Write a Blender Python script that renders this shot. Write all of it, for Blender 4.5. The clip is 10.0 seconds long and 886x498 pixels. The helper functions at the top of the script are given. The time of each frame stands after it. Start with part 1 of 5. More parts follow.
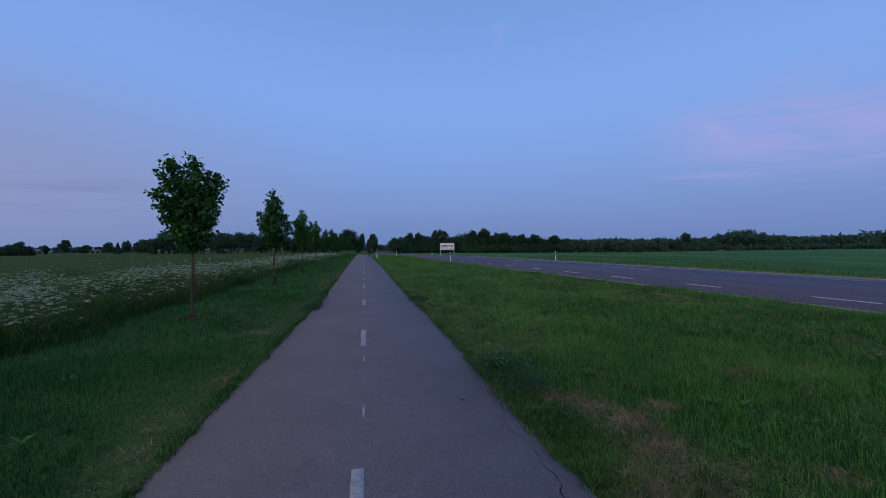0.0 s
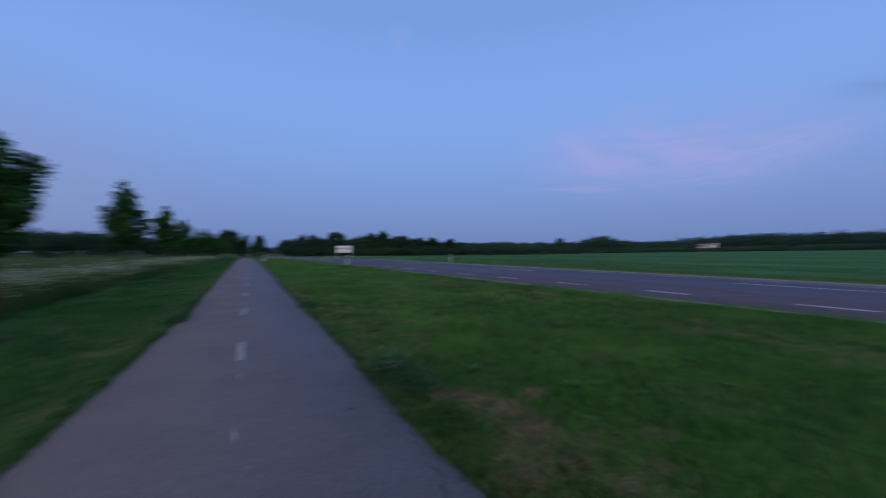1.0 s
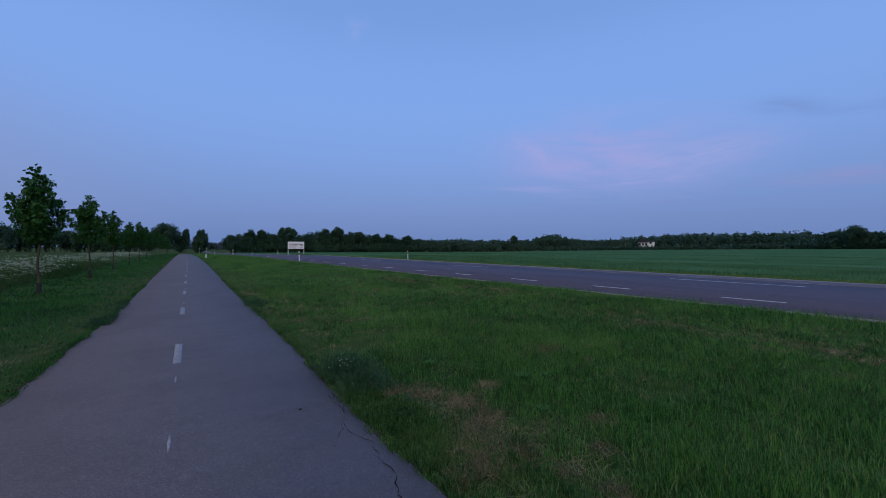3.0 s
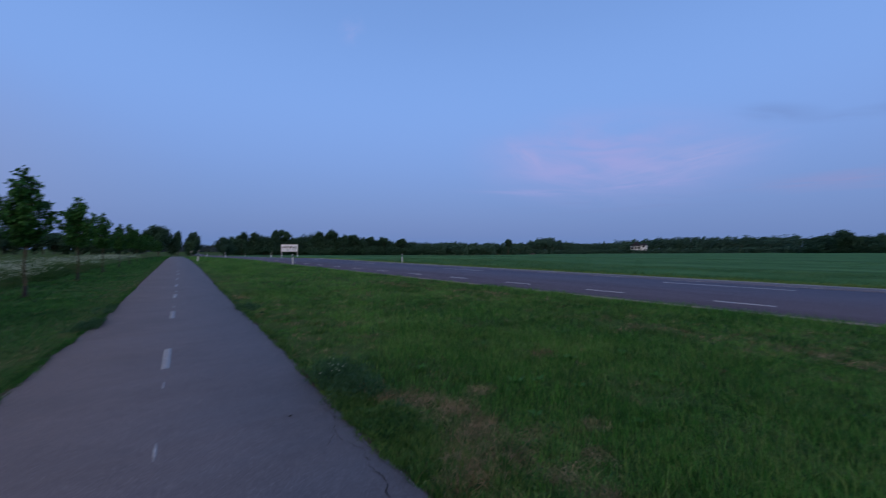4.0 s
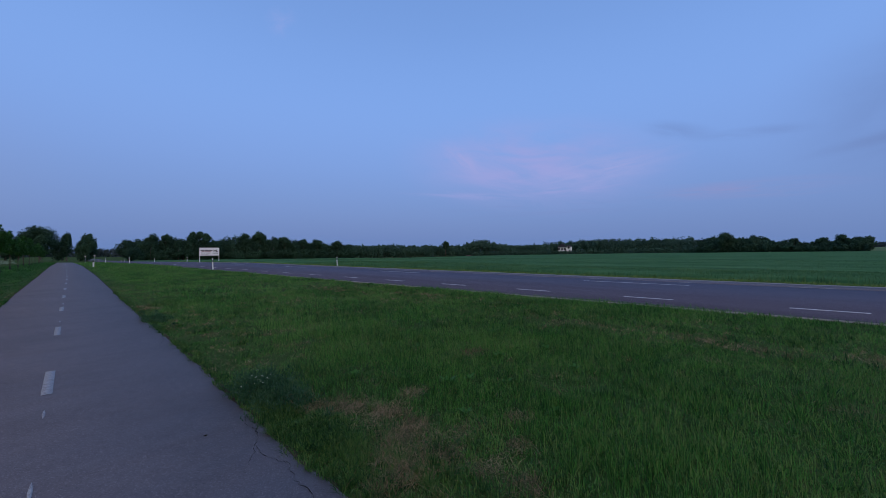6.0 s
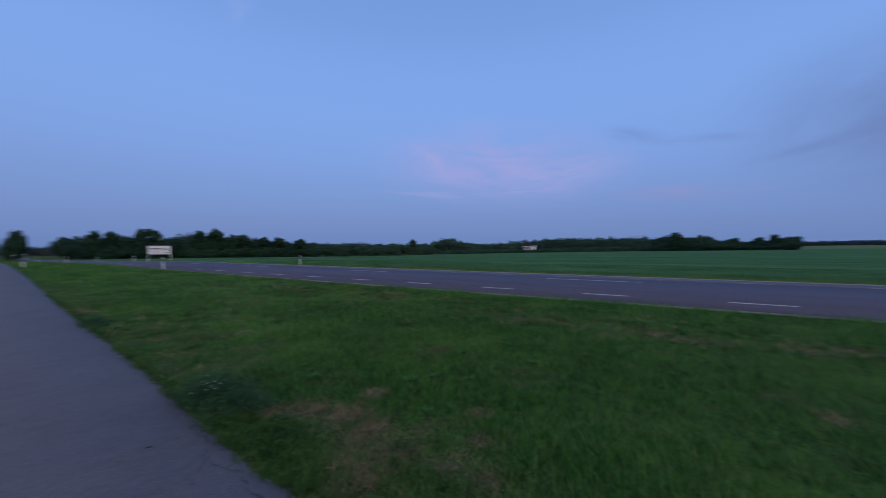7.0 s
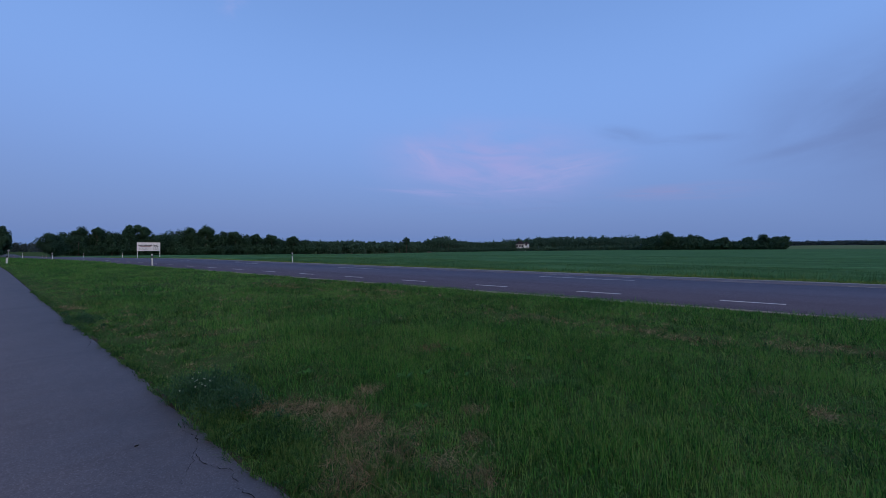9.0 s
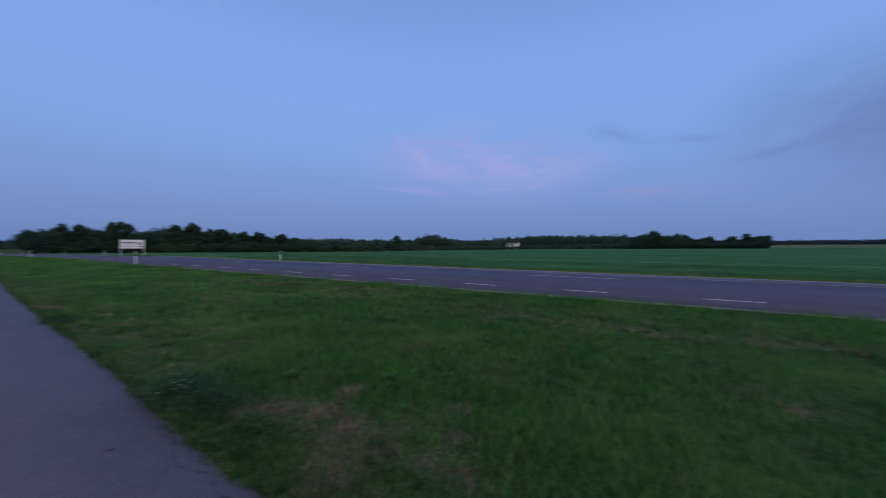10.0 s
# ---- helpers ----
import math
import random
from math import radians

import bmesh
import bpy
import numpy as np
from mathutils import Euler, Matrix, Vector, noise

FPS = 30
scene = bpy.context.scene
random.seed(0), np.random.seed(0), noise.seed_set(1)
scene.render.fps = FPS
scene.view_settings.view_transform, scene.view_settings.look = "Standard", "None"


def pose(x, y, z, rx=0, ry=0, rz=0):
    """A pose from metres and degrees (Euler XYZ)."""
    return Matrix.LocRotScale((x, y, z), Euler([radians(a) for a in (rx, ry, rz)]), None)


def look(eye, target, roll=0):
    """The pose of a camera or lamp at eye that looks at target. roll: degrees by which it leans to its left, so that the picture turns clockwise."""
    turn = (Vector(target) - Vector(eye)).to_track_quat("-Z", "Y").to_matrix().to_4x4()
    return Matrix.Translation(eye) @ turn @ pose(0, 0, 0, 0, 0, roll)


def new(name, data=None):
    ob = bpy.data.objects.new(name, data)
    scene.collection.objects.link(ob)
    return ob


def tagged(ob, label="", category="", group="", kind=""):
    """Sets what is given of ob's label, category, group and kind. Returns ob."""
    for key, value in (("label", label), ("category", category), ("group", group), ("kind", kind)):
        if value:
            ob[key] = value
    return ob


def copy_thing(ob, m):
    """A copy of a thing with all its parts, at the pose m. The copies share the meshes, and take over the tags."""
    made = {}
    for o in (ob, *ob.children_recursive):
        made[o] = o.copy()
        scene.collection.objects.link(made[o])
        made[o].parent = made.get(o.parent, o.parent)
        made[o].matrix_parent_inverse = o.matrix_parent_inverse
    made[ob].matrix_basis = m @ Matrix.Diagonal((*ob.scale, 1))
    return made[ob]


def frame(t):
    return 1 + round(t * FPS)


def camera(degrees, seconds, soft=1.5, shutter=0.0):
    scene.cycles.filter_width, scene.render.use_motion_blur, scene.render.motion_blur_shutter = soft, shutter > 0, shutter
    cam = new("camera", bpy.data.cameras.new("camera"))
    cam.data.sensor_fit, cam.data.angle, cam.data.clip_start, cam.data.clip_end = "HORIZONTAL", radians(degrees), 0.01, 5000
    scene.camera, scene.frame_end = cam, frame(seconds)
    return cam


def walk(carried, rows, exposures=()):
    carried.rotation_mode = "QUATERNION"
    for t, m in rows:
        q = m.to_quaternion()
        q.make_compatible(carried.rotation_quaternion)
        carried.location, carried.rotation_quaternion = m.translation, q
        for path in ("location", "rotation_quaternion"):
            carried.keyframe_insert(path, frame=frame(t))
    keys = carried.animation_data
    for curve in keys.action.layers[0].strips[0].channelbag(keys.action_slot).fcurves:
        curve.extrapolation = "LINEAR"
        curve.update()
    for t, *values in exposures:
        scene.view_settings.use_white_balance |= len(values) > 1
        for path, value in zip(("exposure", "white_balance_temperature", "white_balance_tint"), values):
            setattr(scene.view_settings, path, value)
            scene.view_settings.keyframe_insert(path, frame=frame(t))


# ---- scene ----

cam = camera(102.0, 10.0, soft=0.8, shutter=0.9)
# seconds, x, y, z, yaw, pitch, roll; the cycle path runs along +y
ROWS = [
    (0.0, 0.000, 0.000, 1.500, -12.34, -0.23, 0.48),
    (0.4, 0.006, 0.004, 1.499, -12.45, -0.33, 0.42),
    (0.5, 0.010, 0.007, 1.499, -12.87, -0.36, 0.40),
    (0.6, 0.022, 0.004, 1.499, -14.40, -0.33, 0.39),
    (0.7, 0.040, 0.000, 1.500, -17.20, -0.30, 0.38),
    (0.8, 0.058, -0.005, 1.501, -20.76, -0.25, 0.37),
    (0.9, 0.075, -0.010, 1.502, -24.60, -0.10, 0.36),
    (1.0, 0.090, -0.014, 1.503, -28.38, 0.11, 0.35),
    (1.1, 0.098, -0.018, 1.502, -31.30, 0.40, 0.33),
    (1.2, 0.104, -0.022, 1.500, -33.40, 0.48, 0.30),
    (1.3, 0.107, -0.026, 1.497, -34.40, 0.36, 0.27),
    (1.4, 0.109, -0.029, 1.495, -34.55, 0.05, 0.24),
    (1.5, 0.110, -0.031, 1.493, -34.78, -0.27, 0.21),
    (1.6, 0.110, -0.031, 1.492, -35.55, -0.45, 0.17),
    (2.0, 0.111, -0.027, 1.488, -36.21, -0.34, 0.04),
    (2.5, 0.110, -0.015, 1.479, -35.62, -0.33, 0.08),
    (2.7, 0.110, -0.012, 1.480, -35.40, -0.33, 0.06),
    (3.8, 0.126, -0.006, 1.494, -35.10, -0.58, -0.10),
    (3.9, 0.129, -0.007, 1.495, -35.35, -0.40, -0.12),
    (4.0, 0.132, -0.008, 1.496, -36.08, 0.10, -0.14),
    (4.1, 0.138, -0.013, 1.495, -37.30, 0.62, 0.05),
    (4.2, 0.145, -0.020, 1.493, -39.30, 1.35, 0.25),
    (4.3, 0.152, -0.027, 1.491, -41.50, 1.45, 0.38),
    (4.4, 0.157, -0.032, 1.490, -42.50, 0.60, 0.45),
    (4.5, 0.160, -0.035, 1.489, -43.12, 0.25, 0.46),
    (4.6, 0.161, -0.037, 1.490, -43.50, 0.05, 0.40),
    (4.8, 0.162, -0.042, 1.492, -44.40, 0.15, 0.22),
    (5.0, 0.163, -0.047, 1.495, -44.88, 0.06, 0.11),
    (5.5, 0.155, -0.071, 1.505, -45.89, 0.44, 0.30),
    (5.7, 0.155, -0.074, 1.506, -45.95, 0.45, 0.30),
    (6.6, 0.175, -0.098, 1.512, -46.30, 0.35, 0.28),
    (6.8, 0.182, -0.106, 1.513, -47.40, 0.30, 0.28),
    (6.9, 0.187, -0.110, 1.514, -49.20, 0.24, 0.28),
    (7.0, 0.191, -0.113, 1.514, -51.19, 0.17, 0.27),
    (7.1, 0.193, -0.107, 1.511, -52.55, 0.14, 0.15),
    (7.2, 0.194, -0.099, 1.507, -53.00, 0.10, 0.03),
    (7.3, 0.195, -0.090, 1.504, -52.70, 0.05, -0.08),
    (7.5, 0.197, -0.075, 1.497, -52.38, -0.05, -0.22),
    (8.0, 0.202, -0.069, 1.486, -52.21, 0.00, -0.29),
    (8.5, 0.200, -0.079, 1.496, -52.24, 0.06, -0.23),
    (9.0, 0.206, -0.083, 1.493, -52.23, -0.15, 0.01),
    (9.5, 0.211, -0.062, 1.480, -52.12, -0.26, 0.03),
    (9.8, 0.214, -0.070, 1.486, -51.98, -0.32, 0.00),
    (9.9, 0.226, -0.095, 1.496, -52.40, -0.37, -0.08),
    (10.0, 0.247, -0.128, 1.508, -53.73, -0.43, -0.15),
]
walk(cam, [(t, pose(x, y, z, 90 + pitch, roll, yaw)) for t, x, y, z, yaw, pitch, roll in ROWS])

# ---- light: dusk, a clear sky after sunset, the afterglow behind the camera ----
GLOW_AZ = 215.0  # degrees clockwise from +y


def make_world():
    world = bpy.data.worlds.new("dusk_sky")
    scene.world = world
    world.use_nodes = True
    nt = world.node_tree
    nt.nodes.clear()
    N, L = nt.nodes.new, nt.links.new
    out = N("ShaderNodeOutputWorld")
    bg = N("ShaderNodeBackground")
    bg.inputs["Strength"].default_value = 0.885
    L(bg.outputs[0], out.inputs[0])
    tc = N("ShaderNodeTexCoord")
    sep = N("ShaderNodeSeparateXYZ")
    L(tc.outputs["Generated"], sep.inputs[0])
    ramp = N("ShaderNodeValToRGB")
    ramp.color_ramp.interpolation = "B_SPLINE"
    els = ramp.color_ramp.elements
    stops = [(0.0, (0.150, 0.252, 0.535)), (0.10, (0.186, 0.308, 0.655)), (0.22, (0.222, 0.382, 0.818)),
             (0.36, (0.238, 0.436, 0.935)), (0.52, (0.205, 0.388, 0.850)), (0.75, (0.155, 0.300, 0.680)), (1.0, (0.13, 0.25, 0.56))]
    els[0].position, els[0].color = stops[0][0], (*stops[0][1], 1)
    els[1].position, els[1].color = stops[1][0], (*stops[1][1], 1)
    for p, c in stops[2:]:
        e = els.new(p)
        e.color = (*c, 1)
    L(sep.outputs[2], ramp.inputs[0])

    def math_node(op, a, b=None, clamp=False):
        m = N("ShaderNodeMath")
        m.operation, m.use_clamp = op, clamp
        for i, v in enumerate((a, b)):
            if v is None:
                continue
            if isinstance(v, (int, float)):
                m.inputs[i].default_value = v
            else:
                L(v, m.inputs[i])
        return m.outputs[0]

    def toward(az, el, lo, hi):
        """1 towards a direction of the sky, falling off to 0."""
        d = N("ShaderNodeVectorMath")
        d.operation = "DOT_PRODUCT"
        a, e = radians(az), radians(el)
        L(tc.outputs["Generated"], d.inputs[0])
        d.inputs[1].default_value = (math.sin(a) * math.cos(e), math.cos(a) * math.cos(e), math.sin(e))
        mr = N("ShaderNodeMapRange")
        mr.interpolation_type = "SMOOTHSTEP"
        mr.inputs["From Min"].default_value, mr.inputs["From Max"].default_value = lo, hi
        L(d.outputs["Value"], mr.inputs["Value"])
        return mr.outputs["Result"]

    def mix(fac, a, b):
        m = N("ShaderNodeMix")
        m.data_type = "RGBA"
        L(fac, m.inputs["Factor"])
        for sock, v in ((m.inputs[6], a), (m.inputs[7], b)):
            if isinstance(v, tuple):
                sock.default_value = (*v, 1)
            else:
                L(v, sock)
        return m.outputs[2]

    # bearing and height above the horizon, in degrees
    east, ahead = sep.outputs[0], sep.outputs[1]
    bear = math_node("MULTIPLY", math_node("ARCTAN2", east, ahead), 57.29578)
    high = math_node("MULTIPLY", math_node("ARCSINE", sep.outputs[2]), 57.29578)

    def smooth(value, lo, hi):
        mr = N("ShaderNodeMapRange")
        mr.interpolation_type = "SMOOTHSTEP"
        mr.inputs["From Min"].default_value, mr.inputs["From Max"].default_value = lo, hi
        L(value, mr.inputs["Value"])
        return mr.outputs["Result"]

    def fibres(along, across, lean, lo, hi, seed, detail=6):
        """Cloud fibres, drawn out along a lean: how many to the degree along and across."""
        c, n = math.cos(radians(lean)), math.sin(radians(lean))
        u = math_node("ADD", math_node("MULTIPLY", bear, c * along), math_node("MULTIPLY", high, n * along))
        v = math_node("SUBTRACT", math_node("MULTIPLY", high, c * across), math_node("MULTIPLY", bear, n * across))
        xyz = N("ShaderNodeCombineXYZ")
        L(u, xyz.inputs[0])
        L(v, xyz.inputs[1])
        xyz.inputs[2].default_value = seed
        t = N("ShaderNodeTexNoise")
        t.inputs["Scale"].default_value, t.inputs["Detail"].default_value = 1.0, detail
        t.inputs["Roughness"].default_value, t.inputs["Distortion"].default_value = 0.58, 0.6
        L(xyz.outputs[0], t.inputs["Vector"])
        return smooth(t.outputs["Fac"], lo, hi)

    def wisp(az, el, long, tall, lean, core=0.0):
        """A soft-edged oval of sky, 1 inside and 0 outside."""
        c, n = math.cos(radians(lean)), math.sin(radians(lean))
        da, de = math_node("SUBTRACT", bear, az), math_node("SUBTRACT", high, el)
        u = math_node("MULTIPLY", math_node("ADD", math_node("MULTIPLY", da, c), math_node("MULTIPLY", de, n)), 1 / long)
        v = math_node("MULTIPLY", math_node("SUBTRACT", math_node("MULTIPLY", de, c), math_node("MULTIPLY", da, n)), 1 / tall)
        r = math_node("SQRT", math_node("ADD", math_node("MULTIPLY", u, u), math_node("MULTIPLY", v, v)))
        return smooth(r, 1.0, core)

    def cloud(under, mask, texture, strength, colour):
        f = mask if texture is None else math_node("MULTIPLY", mask, texture)
        return mix(math_node("MULTIPLY", f, strength), under, colour)

    # the warm afterglow out of view
    glow = math_node("MULTIPLY", toward(GLOW_AZ, 8, 0.15, 1.0), 1.0)
    col = mix(glow, ramp.outputs[0], (0.80, 0.70, 0.72))
    ROSE, PALE, SLATE = (0.385, 0.400, 0.800), (0.330, 0.410, 0.820), (0.135, 0.190, 0.430)
    # the pale mauve sky over the western horizon, with thin dark bars
    col = cloud(col, wisp(-46, 8, 52, 17, 0), None, 0.80, (0.292, 0.342, 0.600))
    col = cloud(col, wisp(-34, 6.2, 15, 3.4, 3), fibres(0.05, 0.9, 3, 0.44, 0.70, 1.7), 0.50, (0.175, 0.215, 0.45))
    # thin high cloud with a last touch of pink
    col = cloud(col, wisp(60, 13.0, 24, 8.5, -4), fibres(0.08, 0.30, -8, 0.20, 0.68, 3.1), 0.80, ROSE)
    col = cloud(col, wisp(49.3, 14.3, 5.6, 2.0, -40), fibres(0.25, 0.8, -40, 0.18, 0.64, 5.2), 0.60, (0.420, 0.420, 0.800))
    col = cloud(col, wisp(55, 11.4, 10, 2.2, -5), fibres(0.12, 0.8, -6, 0.26, 0.66, 6.4), 0.55, ROSE)
    col = cloud(col, wisp(70, 11.8, 13, 3.2, 6), fibres(0.14, 0.9, 8, 0.26, 0.64, 7.7), 0.80, (0.355, 0.410, 0.800))
    col = cloud(col, wisp(51, 8.7, 15, 0.8, -3), fibres(0.14, 1.6, -3, 0.36, 0.68, 8.3), 0.42, ROSE)
    col = cloud(col, wisp(66, 9.1, 10, 1.1, 2), fibres(0.14, 1.4, 2, 0.34, 0.68, 9.1), 0.50, ROSE)
    col = cloud(col, wisp(86, 7.4, 14, 1.7, -2), fibres(0.10, 1.2, -2, 0.34, 0.70, 10.4), 0.60, (0.300, 0.310, 0.620))
    col = cloud(col, wisp(62, 6.4, 26, 1.8, 0), fibres(0.05, 1.0, 0, 0.44, 0.72, 11.6), 0.40, (0.190, 0.255, 0.560))
    # a slate-grey feather and the bank behind it, deepened to include lens falloff
    col = cloud(col, wisp(107, 13.0, 22, 11.5, -8), fibres(0.04, 0.12, 8, 0.05, 0.66, 12.9), 0.62, (0.115, 0.158, 0.360))
    col = cloud(col, wisp(79.2, 15.7, 6.0, 1.5, -17), fibres(0.18, 0.7, -17, 0.20, 0.66, 13.3), 0.30, SLATE)
    col = cloud(col, wisp(87.0, 13.9, 7.0, 1.0, -4), fibres(0.14, 0.7, -4, 0.22, 0.70, 14.8), 0.30, SLATE)
    col = cloud(col, wisp(97.0, 11.2, 8.0, 1.0, 9), fibres(0.12, 0.7, 9, 0.22, 0.70, 15.5), 0.26, SLATE)
    col = cloud(col, wisp(21.8, 30.6, 2.8, 2.2, 30), fibres(0.35, 0.7, 30, 0.30, 0.66, 16.2), 0.45, (0.340, 0.425, 0.850))
    sky = N("ShaderNodeTexSky")
    sky.sky_type = "NISHITA"
    sky.sun_disc = False
    sky.sun_elevation, sky.sun_rotation = radians(0.5), radians(GLOW_AZ)
    add = N("ShaderNodeMix")
    add.data_type, add.blend_type = "RGBA", "ADD"
    add.inputs["Factor"].default_value = 0.02
    L(col, add.inputs[6])
    L(sky.outputs[0], add.inputs[7])
    L(add.outputs[2], bg.inputs["Color"])


make_world()
sun_data = bpy.data.lights.new("afterglow", "SUN")
sun_data.energy, sun_data.angle, sun_data.color = 0.30, radians(70), (1.0, 0.92, 0.88)
sun = new("afterglow", sun_data)
SUN_EL, SUN_AZ = radians(32), radians(GLOW_AZ)
sun.matrix_world = look((math.sin(SUN_AZ) * 50, math.cos(SUN_AZ) * 50, 50 * math.tan(SUN_EL)), (0, 0, 0))

# ---- materials ----


def material(name, colours, scale=8.0, rough=0.85, bump=0.2, bump_scale=60.0, island=0.0, object_random=0.0, translucent=0.0, spec=0.3, fine=0.35,
             metal=0.0, stretch=None, grain=0.0):
    """A surface with patches of several colours at two scales, and fine relief. island: how much each piece differs from the next."""
    m = bpy.data.materials.new(name)
    m.use_nodes = True
    nt = m.node_tree
    N, L = nt.nodes.new, nt.links.new
    bs = nt.nodes["Principled BSDF"]
    bs.inputs["Roughness"].default_value = rough
    bs.inputs["Metallic"].default_value = metal
    bs.inputs["Specular IOR Level"].default_value = 0.22 if translucent else spec
    geo = N("ShaderNodeNewGeometry")
    vec = geo.outputs["Position"]
    if stretch:
        mp = N("ShaderNodeMapping")
        mp.inputs["Scale"].default_value = stretch
        L(vec, mp.inputs[0])
        vec = mp.outputs[0]
    n1, n2 = N("ShaderNodeTexNoise"), N("ShaderNodeTexNoise")
    n1.inputs["Scale"].default_value, n1.inputs["Detail"].default_value = scale, 4
    n2.inputs["Scale"].default_value, n2.inputs["Detail"].default_value = grain or scale * 14, 3
    L(vec, n1.inputs["Vector"])
    L(vec, n2.inputs["Vector"])

    def arith(op, a, b):
        q = N("ShaderNodeMath")
        q.operation = op
        for i, v in enumerate((a, b)):
            if isinstance(v, (int, float)):
                q.inputs[i].default_value = v
            else:
                L(v, q.inputs[i])
        return q.outputs[0]

    fac = arith("ADD", arith("MULTIPLY", n1.outputs["Fac"], 1 - fine), arith("MULTIPLY", n2.outputs["Fac"], fine))
    fac = arith("ADD", arith("MULTIPLY", arith("SUBTRACT", fac, 0.5), 2.2), 0.5)
    if island:
        fac = arith("ADD", fac, arith("MULTIPLY", arith("SUBTRACT", geo.outputs["Random Per Island"], 0.5), island))
    if object_random:
        info = N("ShaderNodeObjectInfo")
        fac = arith("ADD", fac, arith("MULTIPLY", arith("SUBTRACT", info.outputs["Random"], 0.5), object_random))
    ramp = N("ShaderNodeValToRGB")
    els = ramp.color_ramp.elements
    k = len(colours)
    els[0].position, els[0].color = 0.12, (*colours[0], 1)
    els[1].position, els[1].color = 0.88, (*colours[-1], 1)
    for i in range(1, k - 1):
        els.new(0.12 + 0.76 * i / (k - 1)).color = (*colours[i], 1)
    L(fac, ramp.inputs[0])
    L(ramp.outputs[0], bs.inputs["Base Color"])
    if bump:
        nb = N("ShaderNodeTexNoise")
        nb.inputs["Scale"].default_value, nb.inputs["Detail"].default_value = bump_scale, 3
        L(vec, nb.inputs["Vector"])
        b = N("ShaderNodeBump")
        b.inputs["Strength"].default_value, b.inputs["Distance"].default_value = bump, 0.02
        L(nb.outputs["Fac"], b.inputs["Height"])
        L(b.outputs[0], bs.inputs["Normal"])
    if translucent:
        tr = N("ShaderNodeBsdfTranslucent")
        L(ramp.outputs[0], tr.inputs[0])
        mx = N("ShaderNodeMixShader")
        mx.inputs[0].default_value = translucent
        L(bs.outputs[0], mx.inputs[1])
        L(tr.outputs[0], mx.inputs[2])
        L(mx.outputs[0], nt.nodes["Material Output"].inputs[0])
    return m


M_SOIL = material("grassy_soil", [(0.026, 0.050, 0.014), (0.048, 0.092, 0.023), (0.074, 0.110, 0.033), (0.110, 0.102, 0.050)], 1.1, 1.0, 1.0, 45, fine=0.65, grain=38, spec=0.02)


def asphalt(name, binder, stones, dark, rough, spec, patch=0.35, stretch=(1, 1, 1)):
    """Worn asphalt: stones of many tones in a dark binder, over broad patches, with fine relief."""
    m = bpy.data.materials.new(name)
    m.use_nodes = True
    nt = m.node_tree
    N, L = nt.nodes.new, nt.links.new
    bs = nt.nodes["Principled BSDF"]
    bs.inputs["Specular IOR Level"].default_value = spec
    pos = N("ShaderNodeNewGeometry").outputs["Position"]
    mp = N("ShaderNodeMapping")
    mp.inputs["Scale"].default_value = stretch
    L(pos, mp.inputs[0])

    def noise_of(vec, scale, detail):
        n = N("ShaderNodeTexNoise")
        n.inputs["Scale"].default_value, n.inputs["Detail"].default_value = scale, detail
        L(vec, n.inputs["Vector"])
        return n.outputs["Fac"]

    def ramp_of(fac, *stops):
        r = N("ShaderNodeValToRGB")
        e = r.color_ramp.elements
        e[0].position, e[0].color = stops[0][0], (*stops[0][1], 1)
        e[1].position, e[1].color = stops[-1][0], (*stops[-1][1], 1)
        for p, c in stops[1:-1]:
            e.new(p).color = (*c, 1)
        L(fac, r.inputs[0])
        return r.outputs[0]

    def blend(kind, fac, a, b):
        x = N("ShaderNodeMix")
        x.data_type, x.blend_type = "RGBA", kind
        x.inputs["Factor"].default_value = fac
        L(a, x.inputs[6])
        L(b, x.inputs[7])
        return x.outputs[2]

    cells = N("ShaderNodeTexVoronoi")
    cells.inputs["Scale"].default_value = 170
    L(pos, cells.inputs["Vector"])
    sep = N("ShaderNodeSeparateColor")
    L(cells.outputs["Color"], sep.inputs[0])
    col = ramp_of(sep.outputs[0], (0.0, dark), (0.16, binder), (0.72, binder), (0.9, stones), (1.0, tuple(c * 1.35 for c in stones)))
    broad = ramp_of(noise_of(mp.outputs[0], 0.9, 5), (0.32, (1 - patch,) * 3), (0.5, (1.0, 1.0, 1.0)), (0.70, (1 + patch * 0.6,) * 3))
    mid = ramp_of(noise_of(mp.outputs[0], 9.0, 4), (0.30, (0.94, 0.94, 0.95)), (0.70, (1.06, 1.05, 1.05)))
    L(blend("MULTIPLY", 1.0, blend("MULTIPLY", 1.0, col, broad), mid), bs.inputs["Base Color"])
    bs.inputs["Roughness"].default_value = rough
    bump = N("ShaderNodeBump")
    bump.inputs["Strength"].default_value, bump.inputs["Distance"].default_value = 0.2, 0.003
    L(cells.outputs["Distance"], bump.inputs["Height"])
    L(bump.outputs[0], bs.inputs["Normal"])
    return m


M_PATH = asphalt("old_asphalt", (0.148, 0.120, 0.118), (0.200, 0.165, 0.158), (0.098, 0.079, 0.077), 0.75, 0.35, 0.12)
M_ROAD = asphalt("road_asphalt", (0.105, 0.098, 0.129), (0.148, 0.138, 0.173), (0.078, 0.072, 0.095), 0.9, 0.15, 0.13, (1, 0.07, 1))
M_LANE = asphalt("pale_shoulder_asphalt", (0.142, 0.130, 0.150), (0.21, 0.193, 0.21), (0.10, 0.09, 0.105), 0.9, 0.15, 0.2, (1, 0.07, 1))
M_PAINT = material("worn_road_paint", [(0.14, 0.13, 0.13), (0.36, 0.35, 0.35), (0.48, 0.47, 0.47)], 25.0, 0.8, 0.2, 150, fine=0.7, grain=140, spec=0.1)
